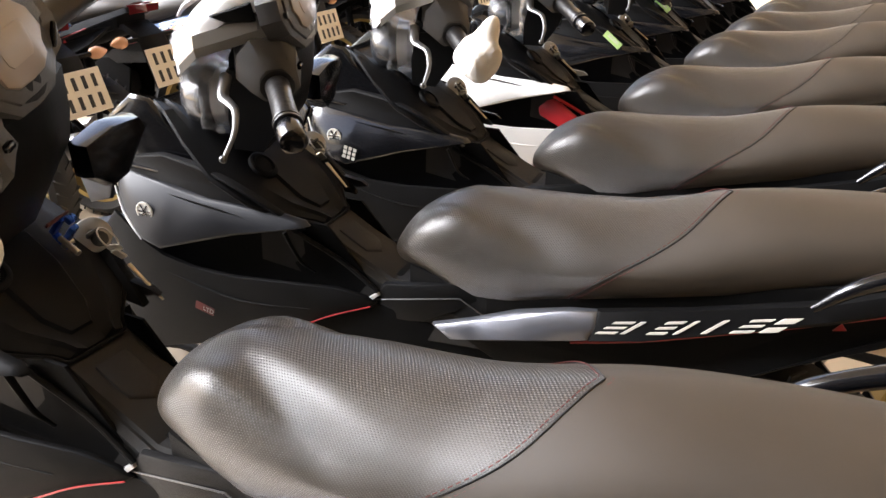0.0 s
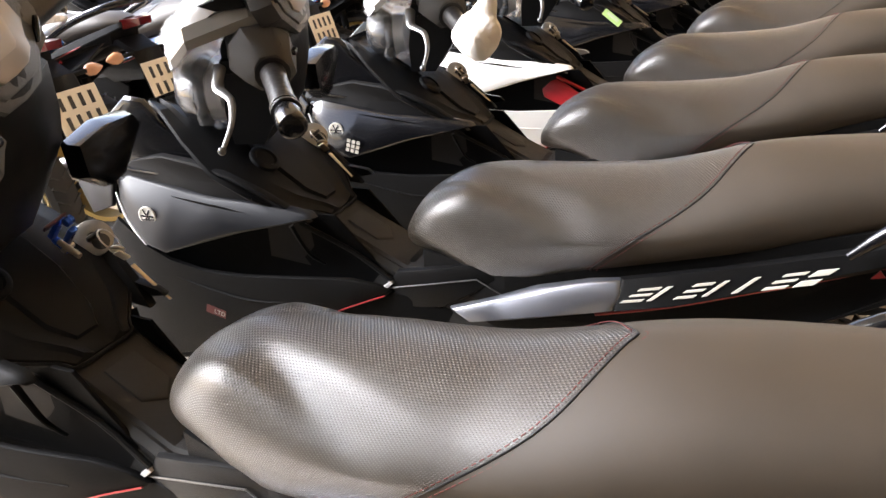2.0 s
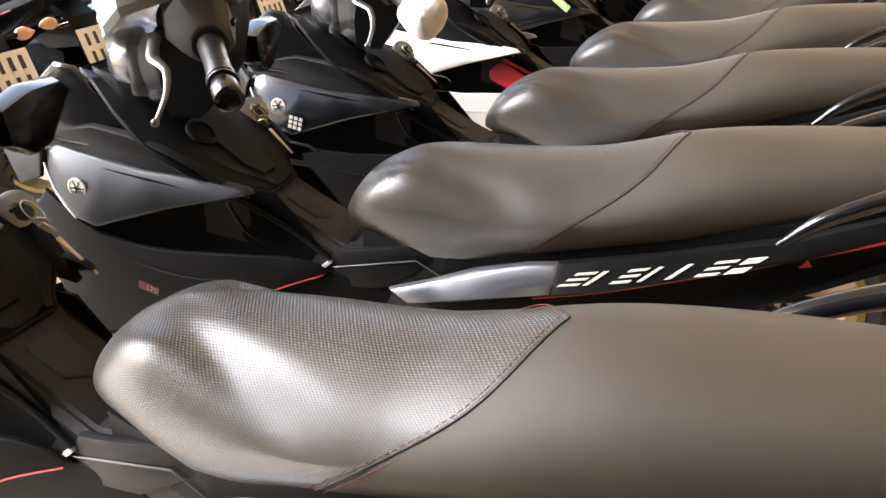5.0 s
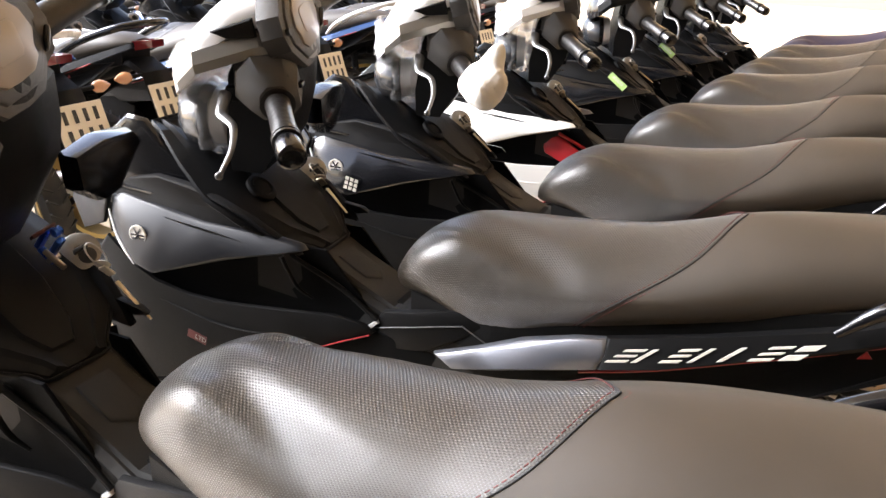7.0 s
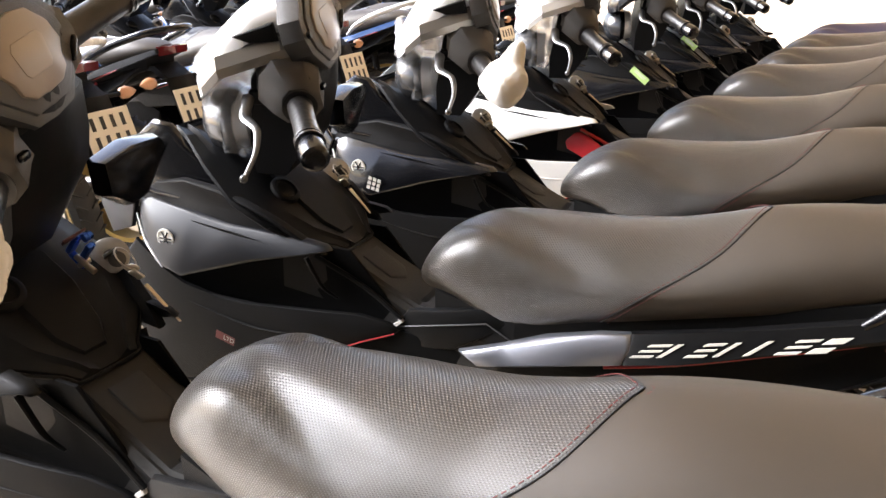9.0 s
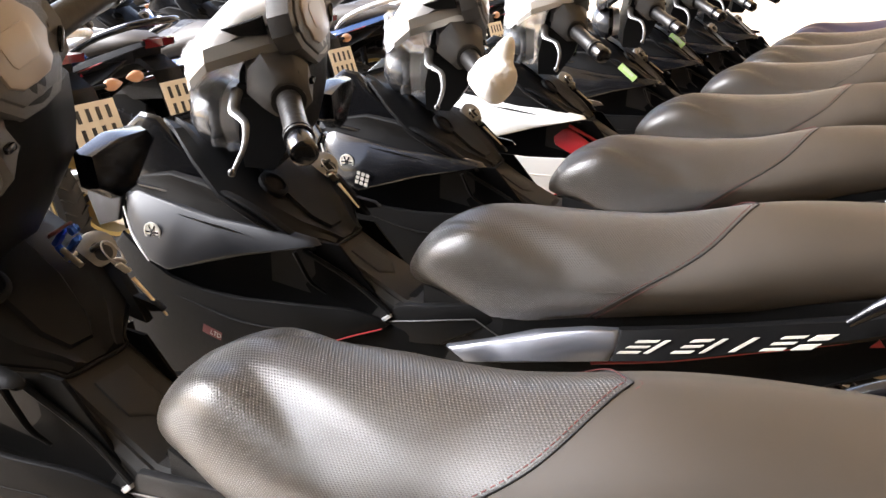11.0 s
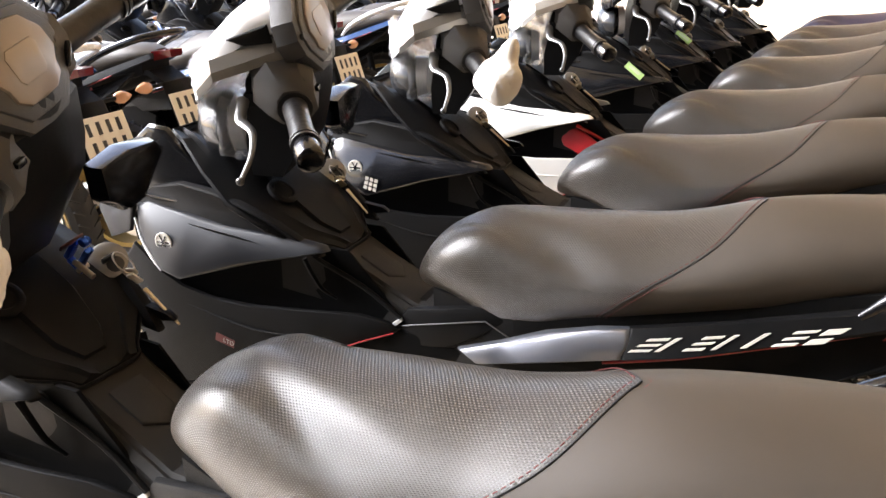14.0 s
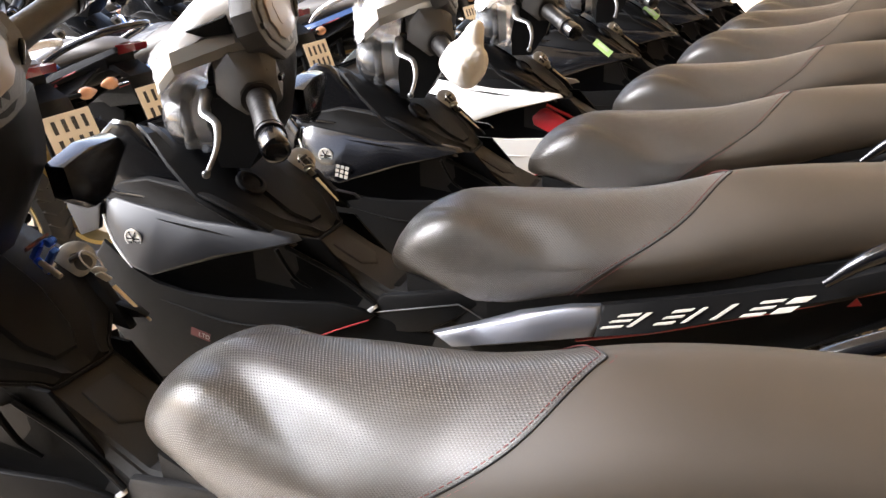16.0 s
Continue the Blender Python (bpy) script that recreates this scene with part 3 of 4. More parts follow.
        low = part("lower_cowl", panel([(-0.79, 0.690), (-0.735, 0.640), (-0.690, 0.612), (-0.613, 0.594), (-0.517, 0.592), (-0.40, 0.598), (-0.30, 0.602), (-0.246, 0.592), (-0.222, 0.580), (-0.234, 0.570), (-0.330, 0.528), (-0.450, 0.462), (-0.62, 0.400), (-0.76, 0.36), (-0.87, 0.50), (-0.84, 0.64)], side_place(LOWFLANK, s, -0.10, 0.56), puff=0.003, inset=0.008), pal["low"], root, pal["low_label"], smooth=50)
        part("low_crease", tube([(-0.680, s * 0.125, 0.570), (-0.52, s * 0.119, 0.538), (-0.36, s * 0.104, 0.545)], [0.002, 0.004, 0.001], n=6, per=4, flat=0.5), pal["low"], low)
        part("stripe", tube([(-0.60, s * 0.112, 0.407), (-0.447, s * 0.113, 0.466), (-0.33, s * 0.101, 0.531), (-0.234, s * 0.090, 0.572)], 0.0014, n=6, per=4), pal["stripe"], low)
        # added dark sheet: stands for shade where lit floor would show through
        part("belly_shade_panel", panel([(-0.66, 0.42), (-0.45, 0.475), (-0.33, 0.54), (-0.22, 0.58), (-0.05, 0.55), (0.10, 0.50), (0.05, 0.30), (-0.25, 0.22), (-0.55, 0.26)], side_place([(-0.7, 0.080), (0.1, 0.080)], s), puff=0.002, inset=0.010), SHADED_BLACK, root)
        part("fairing_nose", panel([(-0.96, 0.72), (-0.90, 0.80), (-0.835, 0.800), (-0.79, 0.76), (-0.82, 0.70), (-0.92, 0.66)], side_place([(-1.0, 0.03), (-0.80, 0.112), (-0.7, 0.12)], s), puff=0.006), pal["cowl"], root)
    # tunnel between shield and seat
    secs = []
    for x, hw, z in ((-0.47, 0.085, 0.725), (-0.39, 0.076, 0.710), (-0.345, 0.070, 0.692), (-0.30, 0.069, 0.666), (-0.24, 0.070, 0.636), (-0.20, 0.073, 0.618), (-0.12, 0.078, 0.622), (0.02, 0.09, 0.640)):
        secs.append([(x, hw * a, z + b) for a, b in ((-1.05, -0.10), (-1.0, -0.012), (-0.86, -0.003), (-0.80, -0.003), (-0.74, 0.003), (0.74, 0.003), (0.80, -0.003), (0.86, -0.003), (1.0, -0.012), (1.05, -0.10))])
    tunnel = part("centre_tunnel", loft(secs), TUNNELM, root, smooth=25)
    part("tunnel_step", panel([(-0.33, -0.028), (-0.27, -0.03), (-0.25, 0.0), (-0.27, 0.03), (-0.33, 0.028)], lambda x, y, h: (x, y, 0.688 - (x + 0.33) * 0.56 + h), puff=0.003), TUNNELM, tunnel)
    for s in (-1, 1):
        part("tunnel_edge", tube([(-0.40, s * 0.082, 0.696), (-0.30, s * 0.075, 0.648), (-0.222, s * 0.079, 0.600)], 0.005, n=8, per=3), pal["edge"], tunnel)


def bike_head(root, pal):
    def at_head(bm):
        bm.transform(steered(pal['steer']))
        return bm

    secs = []
    for f, hw, zt, zb in ((-0.055, 0.096, 1.180, 1.118), (-0.01, 0.108, 1.170, 1.108), (0.04, 0.114, 1.138, 1.080), (0.085, 0.106, 1.100, 1.030), (0.112, 0.086, 1.058, 1.000), (0.126, 0.045, 1.015, 0.985)):
        ring = []
        for k in range(17):
            a = math.pi * k / 16
            ring.append((f, -hw * math.copysign(abs(math.cos(a)) ** 0.8, math.cos(a)), zb + (zt - zb) * math.sin(a) ** 0.75))
        secs.append(ring)
    cowl = part("head_cowl", at_head(loft(secs)), pal["head"], root, pal["head_label"], smooth=50)
    for s in (-1, 1):
        vent = panel([(-0.045, 1.135), (0.03, 1.112), (0.0, 1.100), (-0.05, 1.104)], lambda x, z, h: (x, s * (0.109 + h), z), puff=0.003)
        part("cowl_vent", at_head(vent), MATT, cowl)
        top = [(0.100, s * 0.104, 1.030), (0.060, s * 0.122, 1.066), (-0.048, s * 0.100, 1.093), (-0.104, s * 0.062, 1.078), (-0.114, s * 0.004, 1.064)]
        band = [[Vector(p) + Vector((dx, s * dy, dz)) for dx, dy, dz in ((0, -0.02, 0.016), (0, -0.002, 0.016), (-0.003, 0.008, -0.004), (-0.004, 0.006, -0.020), (0, -0.02, -0.022))] for p in top]
        part("cowl_band", at_head(loft(band)), pal["band"], root, "cowl band", smooth=30)
    part("folded_mirror", panel([(0.115, 0.948), (0.18, 0.964), (0.25, 0.960), (0.272, 0.942), (0.242, 0.910), (0.205, 0.872), (0.165, 0.866), (0.120, 0.895)], lambda y, z, h: (-0.430 - 0.19 * y + h, y, z), thick=0.03, inset=0.016, puff=0.008), GLOSS, root, "gloss black folded mirror", smooth=50)
    # headlight and clear lens below the cowl
    lens = lathe([(0.070, -0.02), (0.085, 0.0), (0.074, 0.03), (0.045, 0.05), (0.001, 0.058)], 24, "x")
    lens.transform(Matrix.Translation((0.085, 0, 0.935)) @ Matrix.Diagonal((1, 1.05, 0.75, 1)))
    light = part("headlight", at_head(lens), SMOKED, root, "smoked headlight lens")
    bowl = lathe([(0.066, -0.035), (0.072, -0.01), (0.02, -0.03), (0.001, -0.03)], 24, "x")
    bowl.transform(Matrix.Translation((0.078, 0, 0.935)) @ Matrix.Diagonal((1, 1.05, 0.75, 1)))
    part("reflector", at_head(bowl), SILVER, light)
    if pal["film"]:
        wrap = []
        for i in range(14):
            z = 1.06 - 0.17 * i / 13
            ring = []
            for k in range(25):
                a = -2.2 + 4.4 * k / 24
                r = 0.088 + 0.012 * noise.noise(Vector((a * 2.4, z * 26, 3))) + 0.010 * noise.noise(Vector((a * 6, z * 50, 7))) - 0.02 * (i / 13) ** 2
                ring.append((0.045 + (r + 0.004) * math.cos(a), r * 1.22 * math.sin(a), z))
            wrap.append(ring)
        part("film", at_head(loft(wrap, caps=False, closed=False)), FILM, light, "crumpled clear plastic film", smooth=180)
    # dash
    slope = radians(76)

    def dash(x, y, h):
        return (-0.108 + y * math.cos(slope) - h * math.sin(slope), x, 1.050 + y * math.sin(slope) + h * math.cos(slope))

    bezel = panel([(0, -0.020), (0.050, -0.016), (0.108, 0.030), (0.122, 0.060), (0.114, 0.092), (0.070, 0.132), (0.0, 0.140), (-0.070, 0.132), (-0.114, 0.092), (-0.122, 0.060), (-0.108, 0.030), (-0.050, -0.016)], dash, thick=0.034, inset=0.012, puff=0.006)
    bez = part("dash_bezel", at_head(bezel), TEXTURED, root, "textured grey-black dash surround", smooth=25)
    # screen and lcd carry the painted beige reflection
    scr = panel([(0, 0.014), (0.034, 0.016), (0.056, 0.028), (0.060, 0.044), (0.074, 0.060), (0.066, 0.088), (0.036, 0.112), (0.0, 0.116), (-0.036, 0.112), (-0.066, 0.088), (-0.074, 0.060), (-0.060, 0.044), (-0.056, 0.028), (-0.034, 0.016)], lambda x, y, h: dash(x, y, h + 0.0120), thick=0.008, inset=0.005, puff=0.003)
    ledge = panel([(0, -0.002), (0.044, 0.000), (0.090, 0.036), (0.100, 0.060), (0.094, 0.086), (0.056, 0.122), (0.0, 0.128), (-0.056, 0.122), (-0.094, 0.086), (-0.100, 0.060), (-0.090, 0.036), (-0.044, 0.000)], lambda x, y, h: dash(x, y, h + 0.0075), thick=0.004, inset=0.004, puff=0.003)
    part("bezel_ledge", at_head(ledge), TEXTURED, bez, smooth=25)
    screen = part("dash_screen", at_head(scr), SCREEN, bez, "dash screen with a beige reflection painted in", smooth=30)
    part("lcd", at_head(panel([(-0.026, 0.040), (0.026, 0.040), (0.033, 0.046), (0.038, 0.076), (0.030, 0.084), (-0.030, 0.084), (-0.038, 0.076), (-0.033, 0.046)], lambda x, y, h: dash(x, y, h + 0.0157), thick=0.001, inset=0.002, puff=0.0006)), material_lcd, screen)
    for s in (-1, 1):
        part("dash_screw", at_head(loft([[dash(s * 0.104 + 0.006 * math.cos(a * 0.5236), 0.062 + 0.006 * math.sin(a * 0.5236), h) for a in range(12)] for h in (0.004, 0.0125)])), INK, bez)
    # column cover below the dash
    secs = []
    for z, hw, fb, ff in ((1.060, 0.100, -0.100, 0.00), (1.040, 0.112, -0.108, 0.01), (0.973, 0.110, -0.100, 0.02), (0.925, 0.110, -0.085, 0.03), (0.86, 0.104, -0.040, 0.03)):
        secs.append([(fb + 0.012, -hw, z), (fb, -hw * 0.45, z), (fb - 0.006, 0, z - 0.006), (fb, hw * 0.45, z), (fb + 0.012, hw, z), (ff, hw * 0.9, z), (ff, -hw * 0.9, z)])
    part("column_cover", at_head(loft(secs)), SATIN, root, smooth=25)
    for s in (-1, 1):
        def at_bar(bm, up=0.5 if s > 0 else 0.0):
            for v in bm.verts:
                v.co.z += up * (0.6 * max(0.0, v.co.y - 0.03) + 0.14 * max(0.0, min(1.0, (v.co.y - 0.03) / 0.08)))
            return at_head(bm)

        bar_in, g0, g1, tip = (-0.045, s * 0.045, 1.005), (-0.074, s * 0.118, 0.998), (-0.122, s * 0.245, 0.982), (-0.143, s * 0.295, 0.975)
        ax = (Vector(g1) - Vector(g0)).normalized()
        hs = []
        for k, (d, w, h) in enumerate(((-0.100, 0.042, 0.040), (-0.074, 0.060, 0.052), (-0.020, 0.056, 0.050), (0.002, 0.042, 0.040), (0.010, 0.029, 0.028))):
            c = Vector(g0) + ax * d + Vector((0.010 if k < 3 else 0.002, 0, 0.026 if k < 3 else 0.006))
            side = ax.cross(Vector((0, 0, 1))).normalized()
            upv = side.cross(ax)
            hs.append([c + side * (w * a) + upv * (h * b) for a, b in ((-1, -0.4), (-0.9, 0.45), (-0.45, 0.95), (0.45, 0.95), (0.9, 0.45), (1, -0.4), (0.5, -0.9), (-0.5, -0.9))])
        house = part("switch_housing", at_bar(loft(hs)), HOUSEM, root, "textured black switch housing", smooth=30)
        c = Vector(g0) + ax * -0.050 + Vector((0.002, 0, 0.0790))
        part("housing_screw", at_bar(loft([[c + Vector((r * math.cos(a * 0.5236), r * math.sin(a * 0.5236), h)) for a in range(12)] for r, h in ((0.012, -0.004), (0.012, 0.0015), (0.0085, 0.003), (0.008, 0.0005))])), STEEL, house)
        part("switch_button", at_bar(block((0.012, 0.020, 0.010), Vector(g0) + ax * -0.03 + Vector((-0.046, 0, 0.02)), 0.003)), GLOSS, house)
        grip = part("grip", at_bar(tube([g0, Vector(g0).lerp(Vector(g1), 0.5), g1], [0.0222, 0.0205, 0.0215], n=20, per=4)), RUBBER, root, "black rubber grip with glossy film")
        rings = [tube([Vector(g1) + ax * (d - 0.003), Vector(g1) + ax * (d + 0.003)], 0.0246, n=20, per=1) for d in (-0.004, 0.006)] + [tube([Vector(g0) + ax * 0.002, Vector(g0) + ax * 0.010], 0.030, n=20, per=1)]
        for ring in rings:
            part("grip_flange", at_bar(ring), RUBBER, grip)
        part("bar_end", at_bar(tube([Vector(g1) + ax * 0.008, Vector(g1) + ax * 0.03, Vector(tip), Vector(tip) + ax * 0.006], [0.0210, 0.0232, 0.0225, 0.015], n=20, per=2)), GLOSS, grip, "glossy black bar end weight")
        part("handlebar", at_bar(tube([(-0.01, 0, 1.005), bar_in, g0], 0.011, n=10, per=3)), MATT, root)
        lever = part("lever", at_bar(tube([(0.016, s * 0.108, 1.010), (0.014, s * 0.146, 0.988), (-0.004, s * 0.170, 0.984), (-0.020, s * 0.192, 0.979), (-0.026, s * 0.230, 0.958), (-0.018, s * 0.270, 0.934)], [0.0120, 0.0100, 0.0085, 0.0066, 0.0050, 0.0042], n=10, per=5, flat=0.65)), LEVERM, root, "grey metal hand lever")
        ball = bmesh.new()
        bmesh.ops.create_uvsphere(ball, u_segments=12, v_segments=8, radius=0.0068, matrix=Matrix.Translation((-0.016, s * 0.273, 0.931)))
        part("lever_ball", at_bar(ball), LEVERM, lever)
        part("lever_bracket", at_bar(block((0.034, 0.03, 0.026), (0.0, s * 0.098, 1.008), 0.006)), MATT, lever)


def bike_under(root, pal):
    """Forks, engine, stand and wheels, seen in gaps between the panels."""
    wheel(root, "front_wheel", -0.90, 0.285, 0.085, False)
    wheel(root, "rear_wheel", 0.47, 0.295, 0.115, pal["gold"])
    part("front_fender", loft([[(-0.90 + 0.315 * math.cos(a), y * w, 0.285 + 0.315 * math.sin(a) + dz) for y, dz in ((-1, -0.02), (-0.7, 0.004), (0, 0.012), (0.7, 0.004), (1, -0.02), (0.8, -0.024), (-0.8, -0.024))] for a, w in ((radians(20), 0.045), (radians(55), 0.06), (radians(90), 0.062), (radians(125), 0.058), (radians(155), 0.03))]), pal["cowl"], root)
    for s in (-1, 1):
        part("fork_leg", tube([(-0.90, s * 0.075, 0.285), (-0.79, s * 0.075, 0.56), (-0.66, s * 0.06, 0.84)], [0.022, 0.021, 0.016], n=12, per=2), MATT, root)
        part("shock_absorber", tube([(0.45, s * 0.10, 0.34), (0.40, s * 0.10, 0.62)], 0.02, n=10, per=1), MATT, root)
        part("foot_peg", tube([(-0.12, s * 0.10, 0.30), (-0.12, s * 0.24, 0.31)], 0.013, n=10, per=1), MATT, root)
        part("swing_arm", tube([(-0.02, s * 0.075, 0.34), (0.47, s * 0.085, 0.295)], 0.02, n=8, per=1), MATT, root)
    part("engine", merged(block((0.30, 0.22, 0.20), (-0.17, 0, 0.34), 0.03), block((0.20, 0.15, 0.16), (-0.36, 0, 0.40), 0.02, Matrix.Rotation(-0.25, 4, "Y"))), ALLOY, root, "dark cast engine block")
    part("radiator_shroud", loft([[(x, y * w, z) for y, z in ((-1, lo), (-1, hi), (-0.6, hi + 0.03), (0.6, hi + 0.03), (1, hi), (1, lo), (0.6, lo - 0.03), (-0.6, lo - 0.03))] for x, w, lo, hi in ((-0.84, 0.05, 0.60, 0.76), (-0.76, 0.082, 0.44, 0.76), (-0.60, 0.062, 0.40, 0.76), (-0.44, 0.050, 0.44, 0.68), (-0.26, 0.055, 0.46, 0.60), (-0.10, 0.07, 0.46, 0.58))]), MATT, root, smooth=30)
    part("frame_beam", tube([(-0.62, 0, 0.78), (-0.40, 0, 0.56), (-0.10, 0, 0.50), (0.30, 0, 0.66), (0.75, 0, 0.80)], 0.038, n=10, per=4), MATT, root)
    part("seat_base", loft([[(x, y * w, z) for y, z in ((-1, h - 0.05), (1, h - 0.05), (1.0, h + 0.012), (-1.0, h + 0.012))] for x, w, h in ((-0.16, 0.07, 0.655), (0.0, 0.10, 0.635), (0.14, 0.108, 0.676), (0.53, 0.112, 0.778), (0.76, 0.07, 0.842))]), MATT, root, smooth=0)
    part("exhaust", tube([(-0.30, 0.10, 0.22), (0.0, 0.14, 0.20), (0.30, 0.17, 0.30), (0.66, 0.18, 0.40)], [0.018, 0.02, 0.045, 0.05], n=12, per=4), STEEL, root)
    part("side_stand", tube([(-0.05, -0.10, 0.27), (-0.02, -0.17, 0.13), (0.03, -0.22, 0.008)], 0.010, n=8, per=3), MATT, root)


# lcd repeats the screen's painted reflection, a little lighter
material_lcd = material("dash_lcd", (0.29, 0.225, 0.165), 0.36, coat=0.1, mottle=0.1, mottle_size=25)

BLACK = dict(side=SIDEM, side_label="glossy dark metallic side cover", tail=SATIN, tail_label="satin black tail panel", stripe=RED, decal=DECAL, signal=AMBER,
             cowl=DARKMET, cowl_label="dark metallic side cowl", low=MATT, low_label="matt black lower cowl", head=SILVER, head_label="silver head cowl", gold=True, steer=20, scoop=SHADED_BLACK, film=True, band=GREYBAND, tip=GLOSS, edge=SATIN, rail=GLOSS)
PLAIN = dict(BLACK, cowl=GLOSS, cowl_label="gloss black side cowl", stripe=SATIN)
RACE = dict(BLACK, band=WHITE, cowl=WHITE, cowl_label="white side cowl", low=WHITE, low_label="white lower cowl", head=WHITE, head_label="white head cowl", tail=WHITE, tail_label="white tail panel", tip=RED, edge=RED)
DARK = dict(BLACK, film=False, band=SATIN, cowl=GLOSS, cowl_label="gloss black side cowl", head=GLOSS, head_label="gloss black head cowl")
BLUES = dict(BLACK, film=False, rail=SILVER, cowl=BLUE, cowl_label="blue side cowl", head=BLUE, head_label="blue head cowl", tail=BLUE, tail_label="blue tail panel", side=WHITE, side_label="white side cover", low=WHITE, low_label="white lower cowl")


def build_motorcycle(label, pal, at, group, seat_cover=None, fine=True):
    root = thing("motorcycle", label, "motorcycle", group, at)
    bike_seat(root, seat_cover or VINYL_DOTS, seat_cover or VINYL, fine)
    bike_tail(root, pal)
    bike_front(root, pal)
    bike_head(root, pal)
    bike_under(root, pal)
    return root


def stand(y, x=-0.55, turn=8.5):
    return pose(x, y, 0, 0, 0, turn)


ROW = "row of parked motorcycles"
YC = 1.16
OFFSETS = [-0.551, 0.0, 0.605, 1.231, 1.97, 2.54, 3.12, 3.70]
second = build_motorcycle("black underbone motorcycle with silver head cowl and red pinstripe", BLACK, stand(YC + OFFSETS[1]), ROW)
near_at = stand(YC + OFFSETS[0] - 0.026, -0.542, 5.0)
# near lower cowl uses the black with shade painted in
near = build_motorcycle("black underbone motorcycle with tissue over its grip", dict(DARK, steer=27, cowl=SATIN, cowl_label="satin black side cowl", low=SHADED_BLACK), near_at, ROW)
third = build_motorcycle("black underbone motorcycle with white tissue on the grip", PLAIN, stand(YC + OFFSETS[2]), ROW)
fourth = build_motorcycle("white and red underbone motorcycle with black seat", RACE, stand(YC + OFFSETS[3]), ROW)
fifth = build_motorcycle("gloss black underbone motorcycle in the parked row", DARK, stand(YC + OFFSETS[4]), ROW, fine=False)
for k in (5, 6):
    copy_thing(fifth, stand(YC + OFFSETS[k]))
eighth = build_motorcycle("black underbone motorcycle with a purple-tinted seat", DARK, stand(YC + OFFSETS[7]), ROW, PURPLE, fine=False)

BACK = "second row of parked motorcycles"
back_a = build_motorcycle("blue and white motorcycle showing its tail and plate", BLUES, stand(1.44, -3.16, 6), BACK, fine=False)
for k, y in enumerate((2.42, 3.40, 4.38, 5.36, 0.46)):
    copy_thing(back_a, stand(y, -3.15 - 0.06 * (k % 3), 4 + 2 * (k % 2)))
for k, y in enumerate((1.87, 2.90, 3.90, 4.88, 0.95)):
    b = copy_thing(fifth, stand(y, -3.26 - 0.05 * (k % 3), 7 - 2 * (k % 2)))
    tagged(b, "black motorcycle showing its tail and cream plate", group=BACK)
for k in range(3, 10):
    b = copy_thing(back_a if k % 3 == 0 else fourth if k % 3 == 1 else fifth, stand(0.9 + 0.62 * k, -5.35, 5))
    tagged(b, "motorcycle parked in a dense row of the hall", group="far row of parked motorcycles")


# ---- small things on the bikes ----
def tissue(at, seed, turned=20, size=1.0):
    """A crumpled white tissue pulled over the left grip, with a pointed corner."""
    bm = bmesh.new()
    bmesh.ops.create_icosphere(bm, subdivisions=5, radius=1.0)
    axis, ear = Vector((-0.36, -0.93, -0.1)).normalized(), Vector((-0.42, 0.15, 0.9)).normalized()
    tail = Vector((-0.75, -0.35, 0.55)).normalized()
    for v in bm.verts:
        d = v.co.normalized()
        r = 0.037 + 0.014 * max(0, d.dot(ear)) ** 2 + 0.046 * max(0, d.dot(ear)) ** 18 + 0.018 * max(0, d.dot(tail)) ** 8
        r += 0.026 * abs(d.dot(axis)) ** 2
        n = noise.noise(d * 1.6 + Vector((seed, 0, 0)))
        crease = abs(noise.noise(d * 2.2 + Vector((0, seed, 0))))
        v.co = d * (r * (1 + 0.14 * n) - 0.030 * max(0, 0.10 - crease)) + 0.0006 * d * noise.noise(d * 14)
    ob = part("tissue", bm, CLOTH, smooth=55)
    ob.matrix_basis = at @ steered(turned) @ Matrix.Translation((-0.130, -0.262, 0.984)) @ Matrix.Scale(size, 4)
    return tagged(ob, "crumpled white tissue wrapped over a rubber grip", "tissue", "tissues over the grips")


def key_set(at, tag_mat, ring_at, tag_at, tip_at):
    """A ring with a tag and a key hanging from the ignition lock."""
    k = thing("key_set", "metal key ring and key hanging from the ignition lock", "keys", "keys in the locks", at)
    c, g, e = Vector(ring_at), Vector(tag_at), Vector(tip_at)
    part("ring", tube([c + Vector((0.016 * math.cos(a * 0.3927), 0.012 * math.sin(a * 0.3927), -0.014 * math.cos(a * 0.3927))) for a in range(17)], 0.0014, n=6, per=1), STEEL, k)
    part("key_head", lathe([(0.002, -0.002), (0.010, -0.0018), (0.0115, 0), (0.010, 0.0018), (0.002, 0.002)], 18), tag_mat, k, "worn key head").matrix_basis = Matrix.Translation(c.lerp(g, 0.6)) @ pose(0, 0, 0, 50, -35, 0)
    part("key_tag", block((0.013, 0.004, 0.024), (0, 0, 0), 0.002), tag_mat, k).matrix_basis = Matrix.Translation(g) @ pose(0, 0, 0, 35, -25, 20)
    part("blade", tube([g.lerp(e, 0.22), g.lerp(e, 0.6), e], [0.0042, 0.0034, 0.0022], n=6, per=2, flat=0.5), BRASS, k, "bright key blade")
    return k


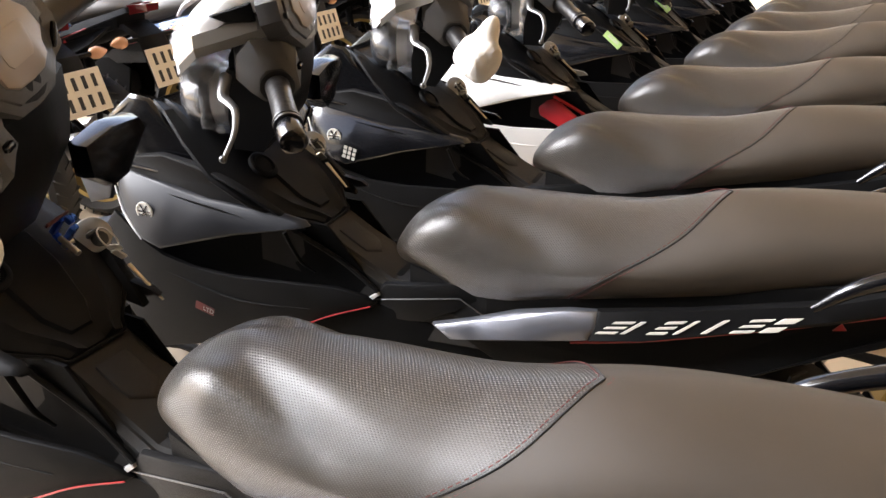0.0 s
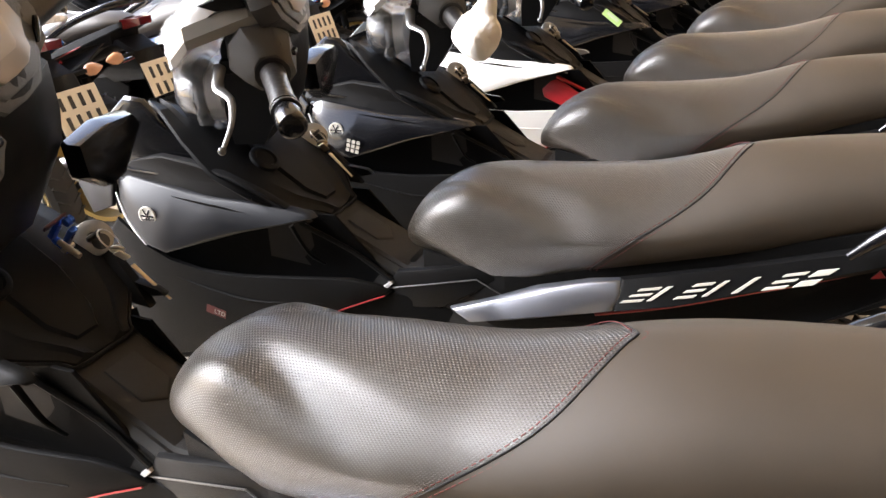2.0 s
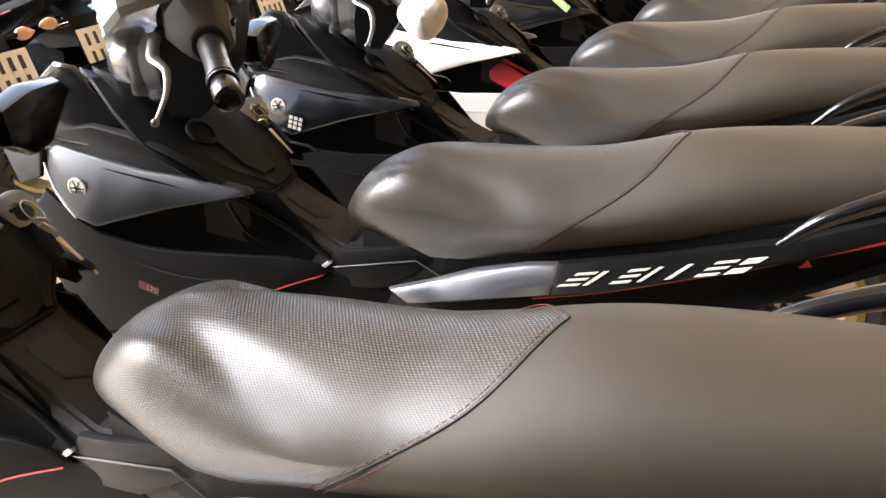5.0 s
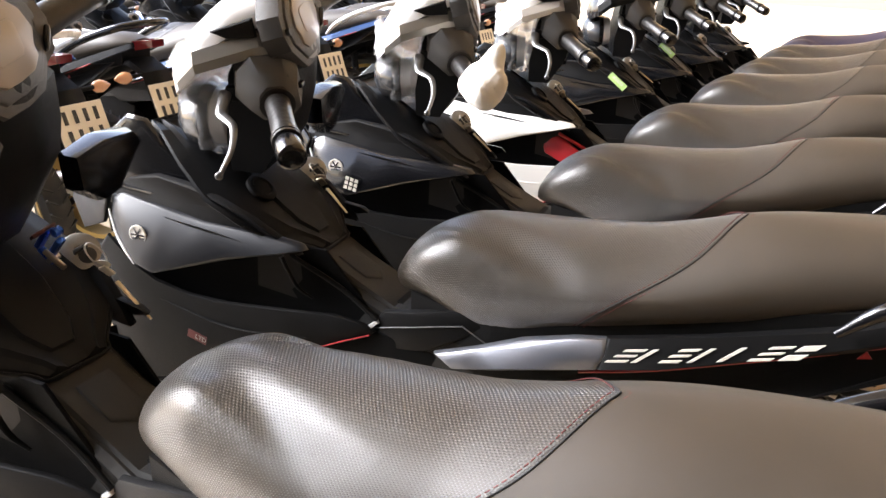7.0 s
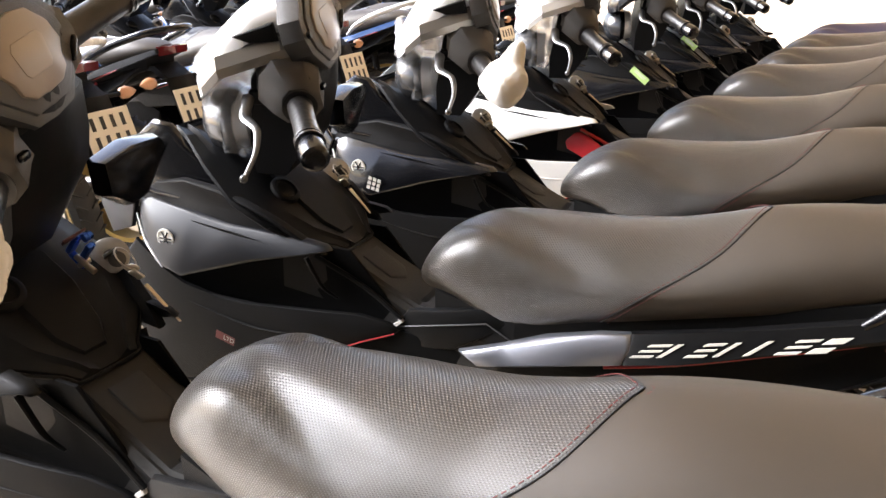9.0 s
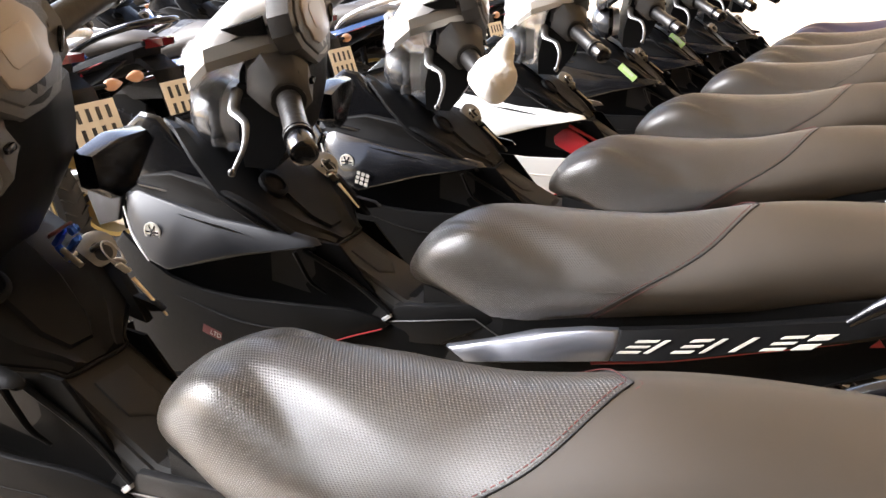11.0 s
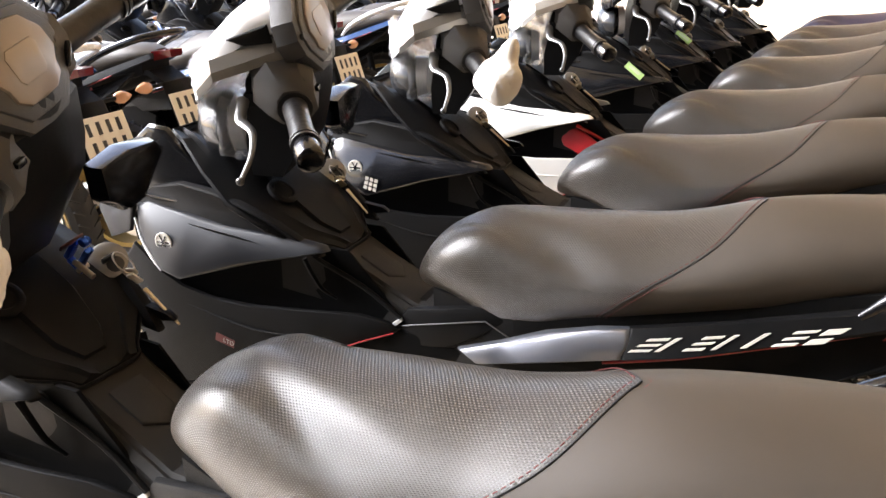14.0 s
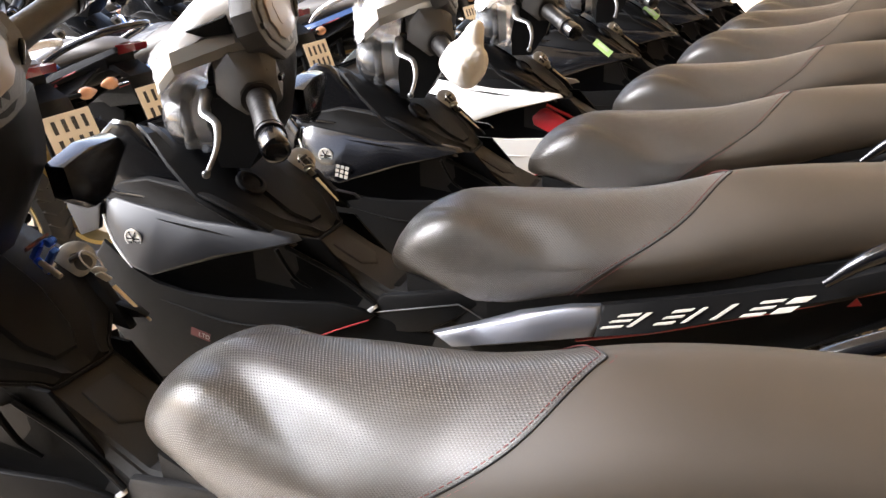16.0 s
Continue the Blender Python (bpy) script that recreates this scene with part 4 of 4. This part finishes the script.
def grip_lock(at):
    """A blue anodised lock clamp hanging beside the ignition."""
    k = thing("clamp_lock", "blue anodised metal clamp lock beside the ignition", "lock", "", at @ pose(-0.455, 0.062, 0.836, 14, 44, 12))
    for x in (-0.011, 0.011):
        part("arm", block((0.009, 0.014, 0.050), (x, 0, 0), 0.003), ANOD, k)
    part("crossbar", tube([(0.006, -0.012, -0.004), (0.042, -0.016, 0.008)], 0.0045, n=10, per=1), BRASS, k, "worn brass crossbar")
    part("knob", lathe([(0.001, -0.008), (0.0065, -0.006), (0.0065, 0.006), (0.001, 0.008)], 14), ANOD, k).matrix_basis = pose(0.0, 0, 0.032)
    part("foot", block((0.030, 0.010, 0.010), (0.006, 0, -0.026), 0.003), ANOD, k)
    part("red_plate", block((0.004, 0.040, 0.010), (-0.012, -0.010, 0.024), 0.001), DARKRED, k)
    part("bolt", lathe([(0.001, -0.010), (0.0045, -0.009), (0.0045, 0.009), (0.001, 0.010)], 12), STEEL, k).matrix_basis = pose(0.016, 0, -0.020)
    return k


def flat_sticker(name, label, at, w, h, mat, bars, bar_mat, category="sticker"):
    ob = part(name, block((w, 0.0008, h), (0, 0, 0), 0), mat, smooth=0)
    ob.matrix_basis = at
    for bx, bz, bw, bh in bars:
        part("bar", block((bw, 0.0006, bh), (bx, -0.0007, bz), 0), bar_mat, ob, smooth=0)
    return tagged(ob, label, category)


tissue(near_at @ pose(0.004, 0.0, -0.010), 1.0, 27, 0.78)
tissue(stand(YC + OFFSETS[2]), 4.0)
key_set(near_at, DECAL, (-0.437, 0.120, 0.802), (-0.418, 0.120, 0.780), (-0.340, 0.120, 0.720))
for k in (1, 2, 3, 4):
    key_set(stand(YC + OFFSETS[k]), BRASS, (-0.456, 0.112, 0.800), (-0.442, 0.104, 0.782), (-0.366, 0.070, 0.738))
grip_lock(near_at)
third_at = stand(YC + OFFSETS[2])
flat_sticker("sticker", "black sticker with rows of white marks on a cowl", third_at @ pose(-0.655, -0.1520, 0.668, 0, 14, 6), 0.040, 0.040, GLOSS,
             [(x, z, 0.009, 0.009) for x in (-0.0135, -0.001, 0.0115) for z in (-0.012, 0.0, 0.012)], DECAL)
second_at = stand(YC + OFFSETS[1])
badge = flat_sticker("edition_sticker", "dark red edition sticker with white letters", second_at @ pose(-0.592, -0.1315, 0.507, 0, 16, 2), 0.044, 0.018, DARKRED, [], DECAL)
word = bpy.data.curves.new("word", "FONT")
word.body, word.size, word.extrude, word.align_x, word.align_y = "LTD", 0.014, 0.0004, "CENTER", "CENTER"
word.materials.append(GREYBAND)
text = new("lettering", word)
text.parent, text.matrix_basis = badge, pose(0.009, -0.0009, 0, 90, 0, 0)
for k in (4, 5):
    flat_sticker("price_tag", "pale green paper tag on a black leg shield", stand(YC + OFFSETS[k]) @ pose(-0.465, -0.150 if k == 4 else -0.06, 0.764 if k == 4 else 0.815, 0, 38, 0), 0.078, 0.026, GREEN, [(0, 0, 0.05, 0.003), (0, 0.006, 0.05, 0.003)], DECAL, "tag")
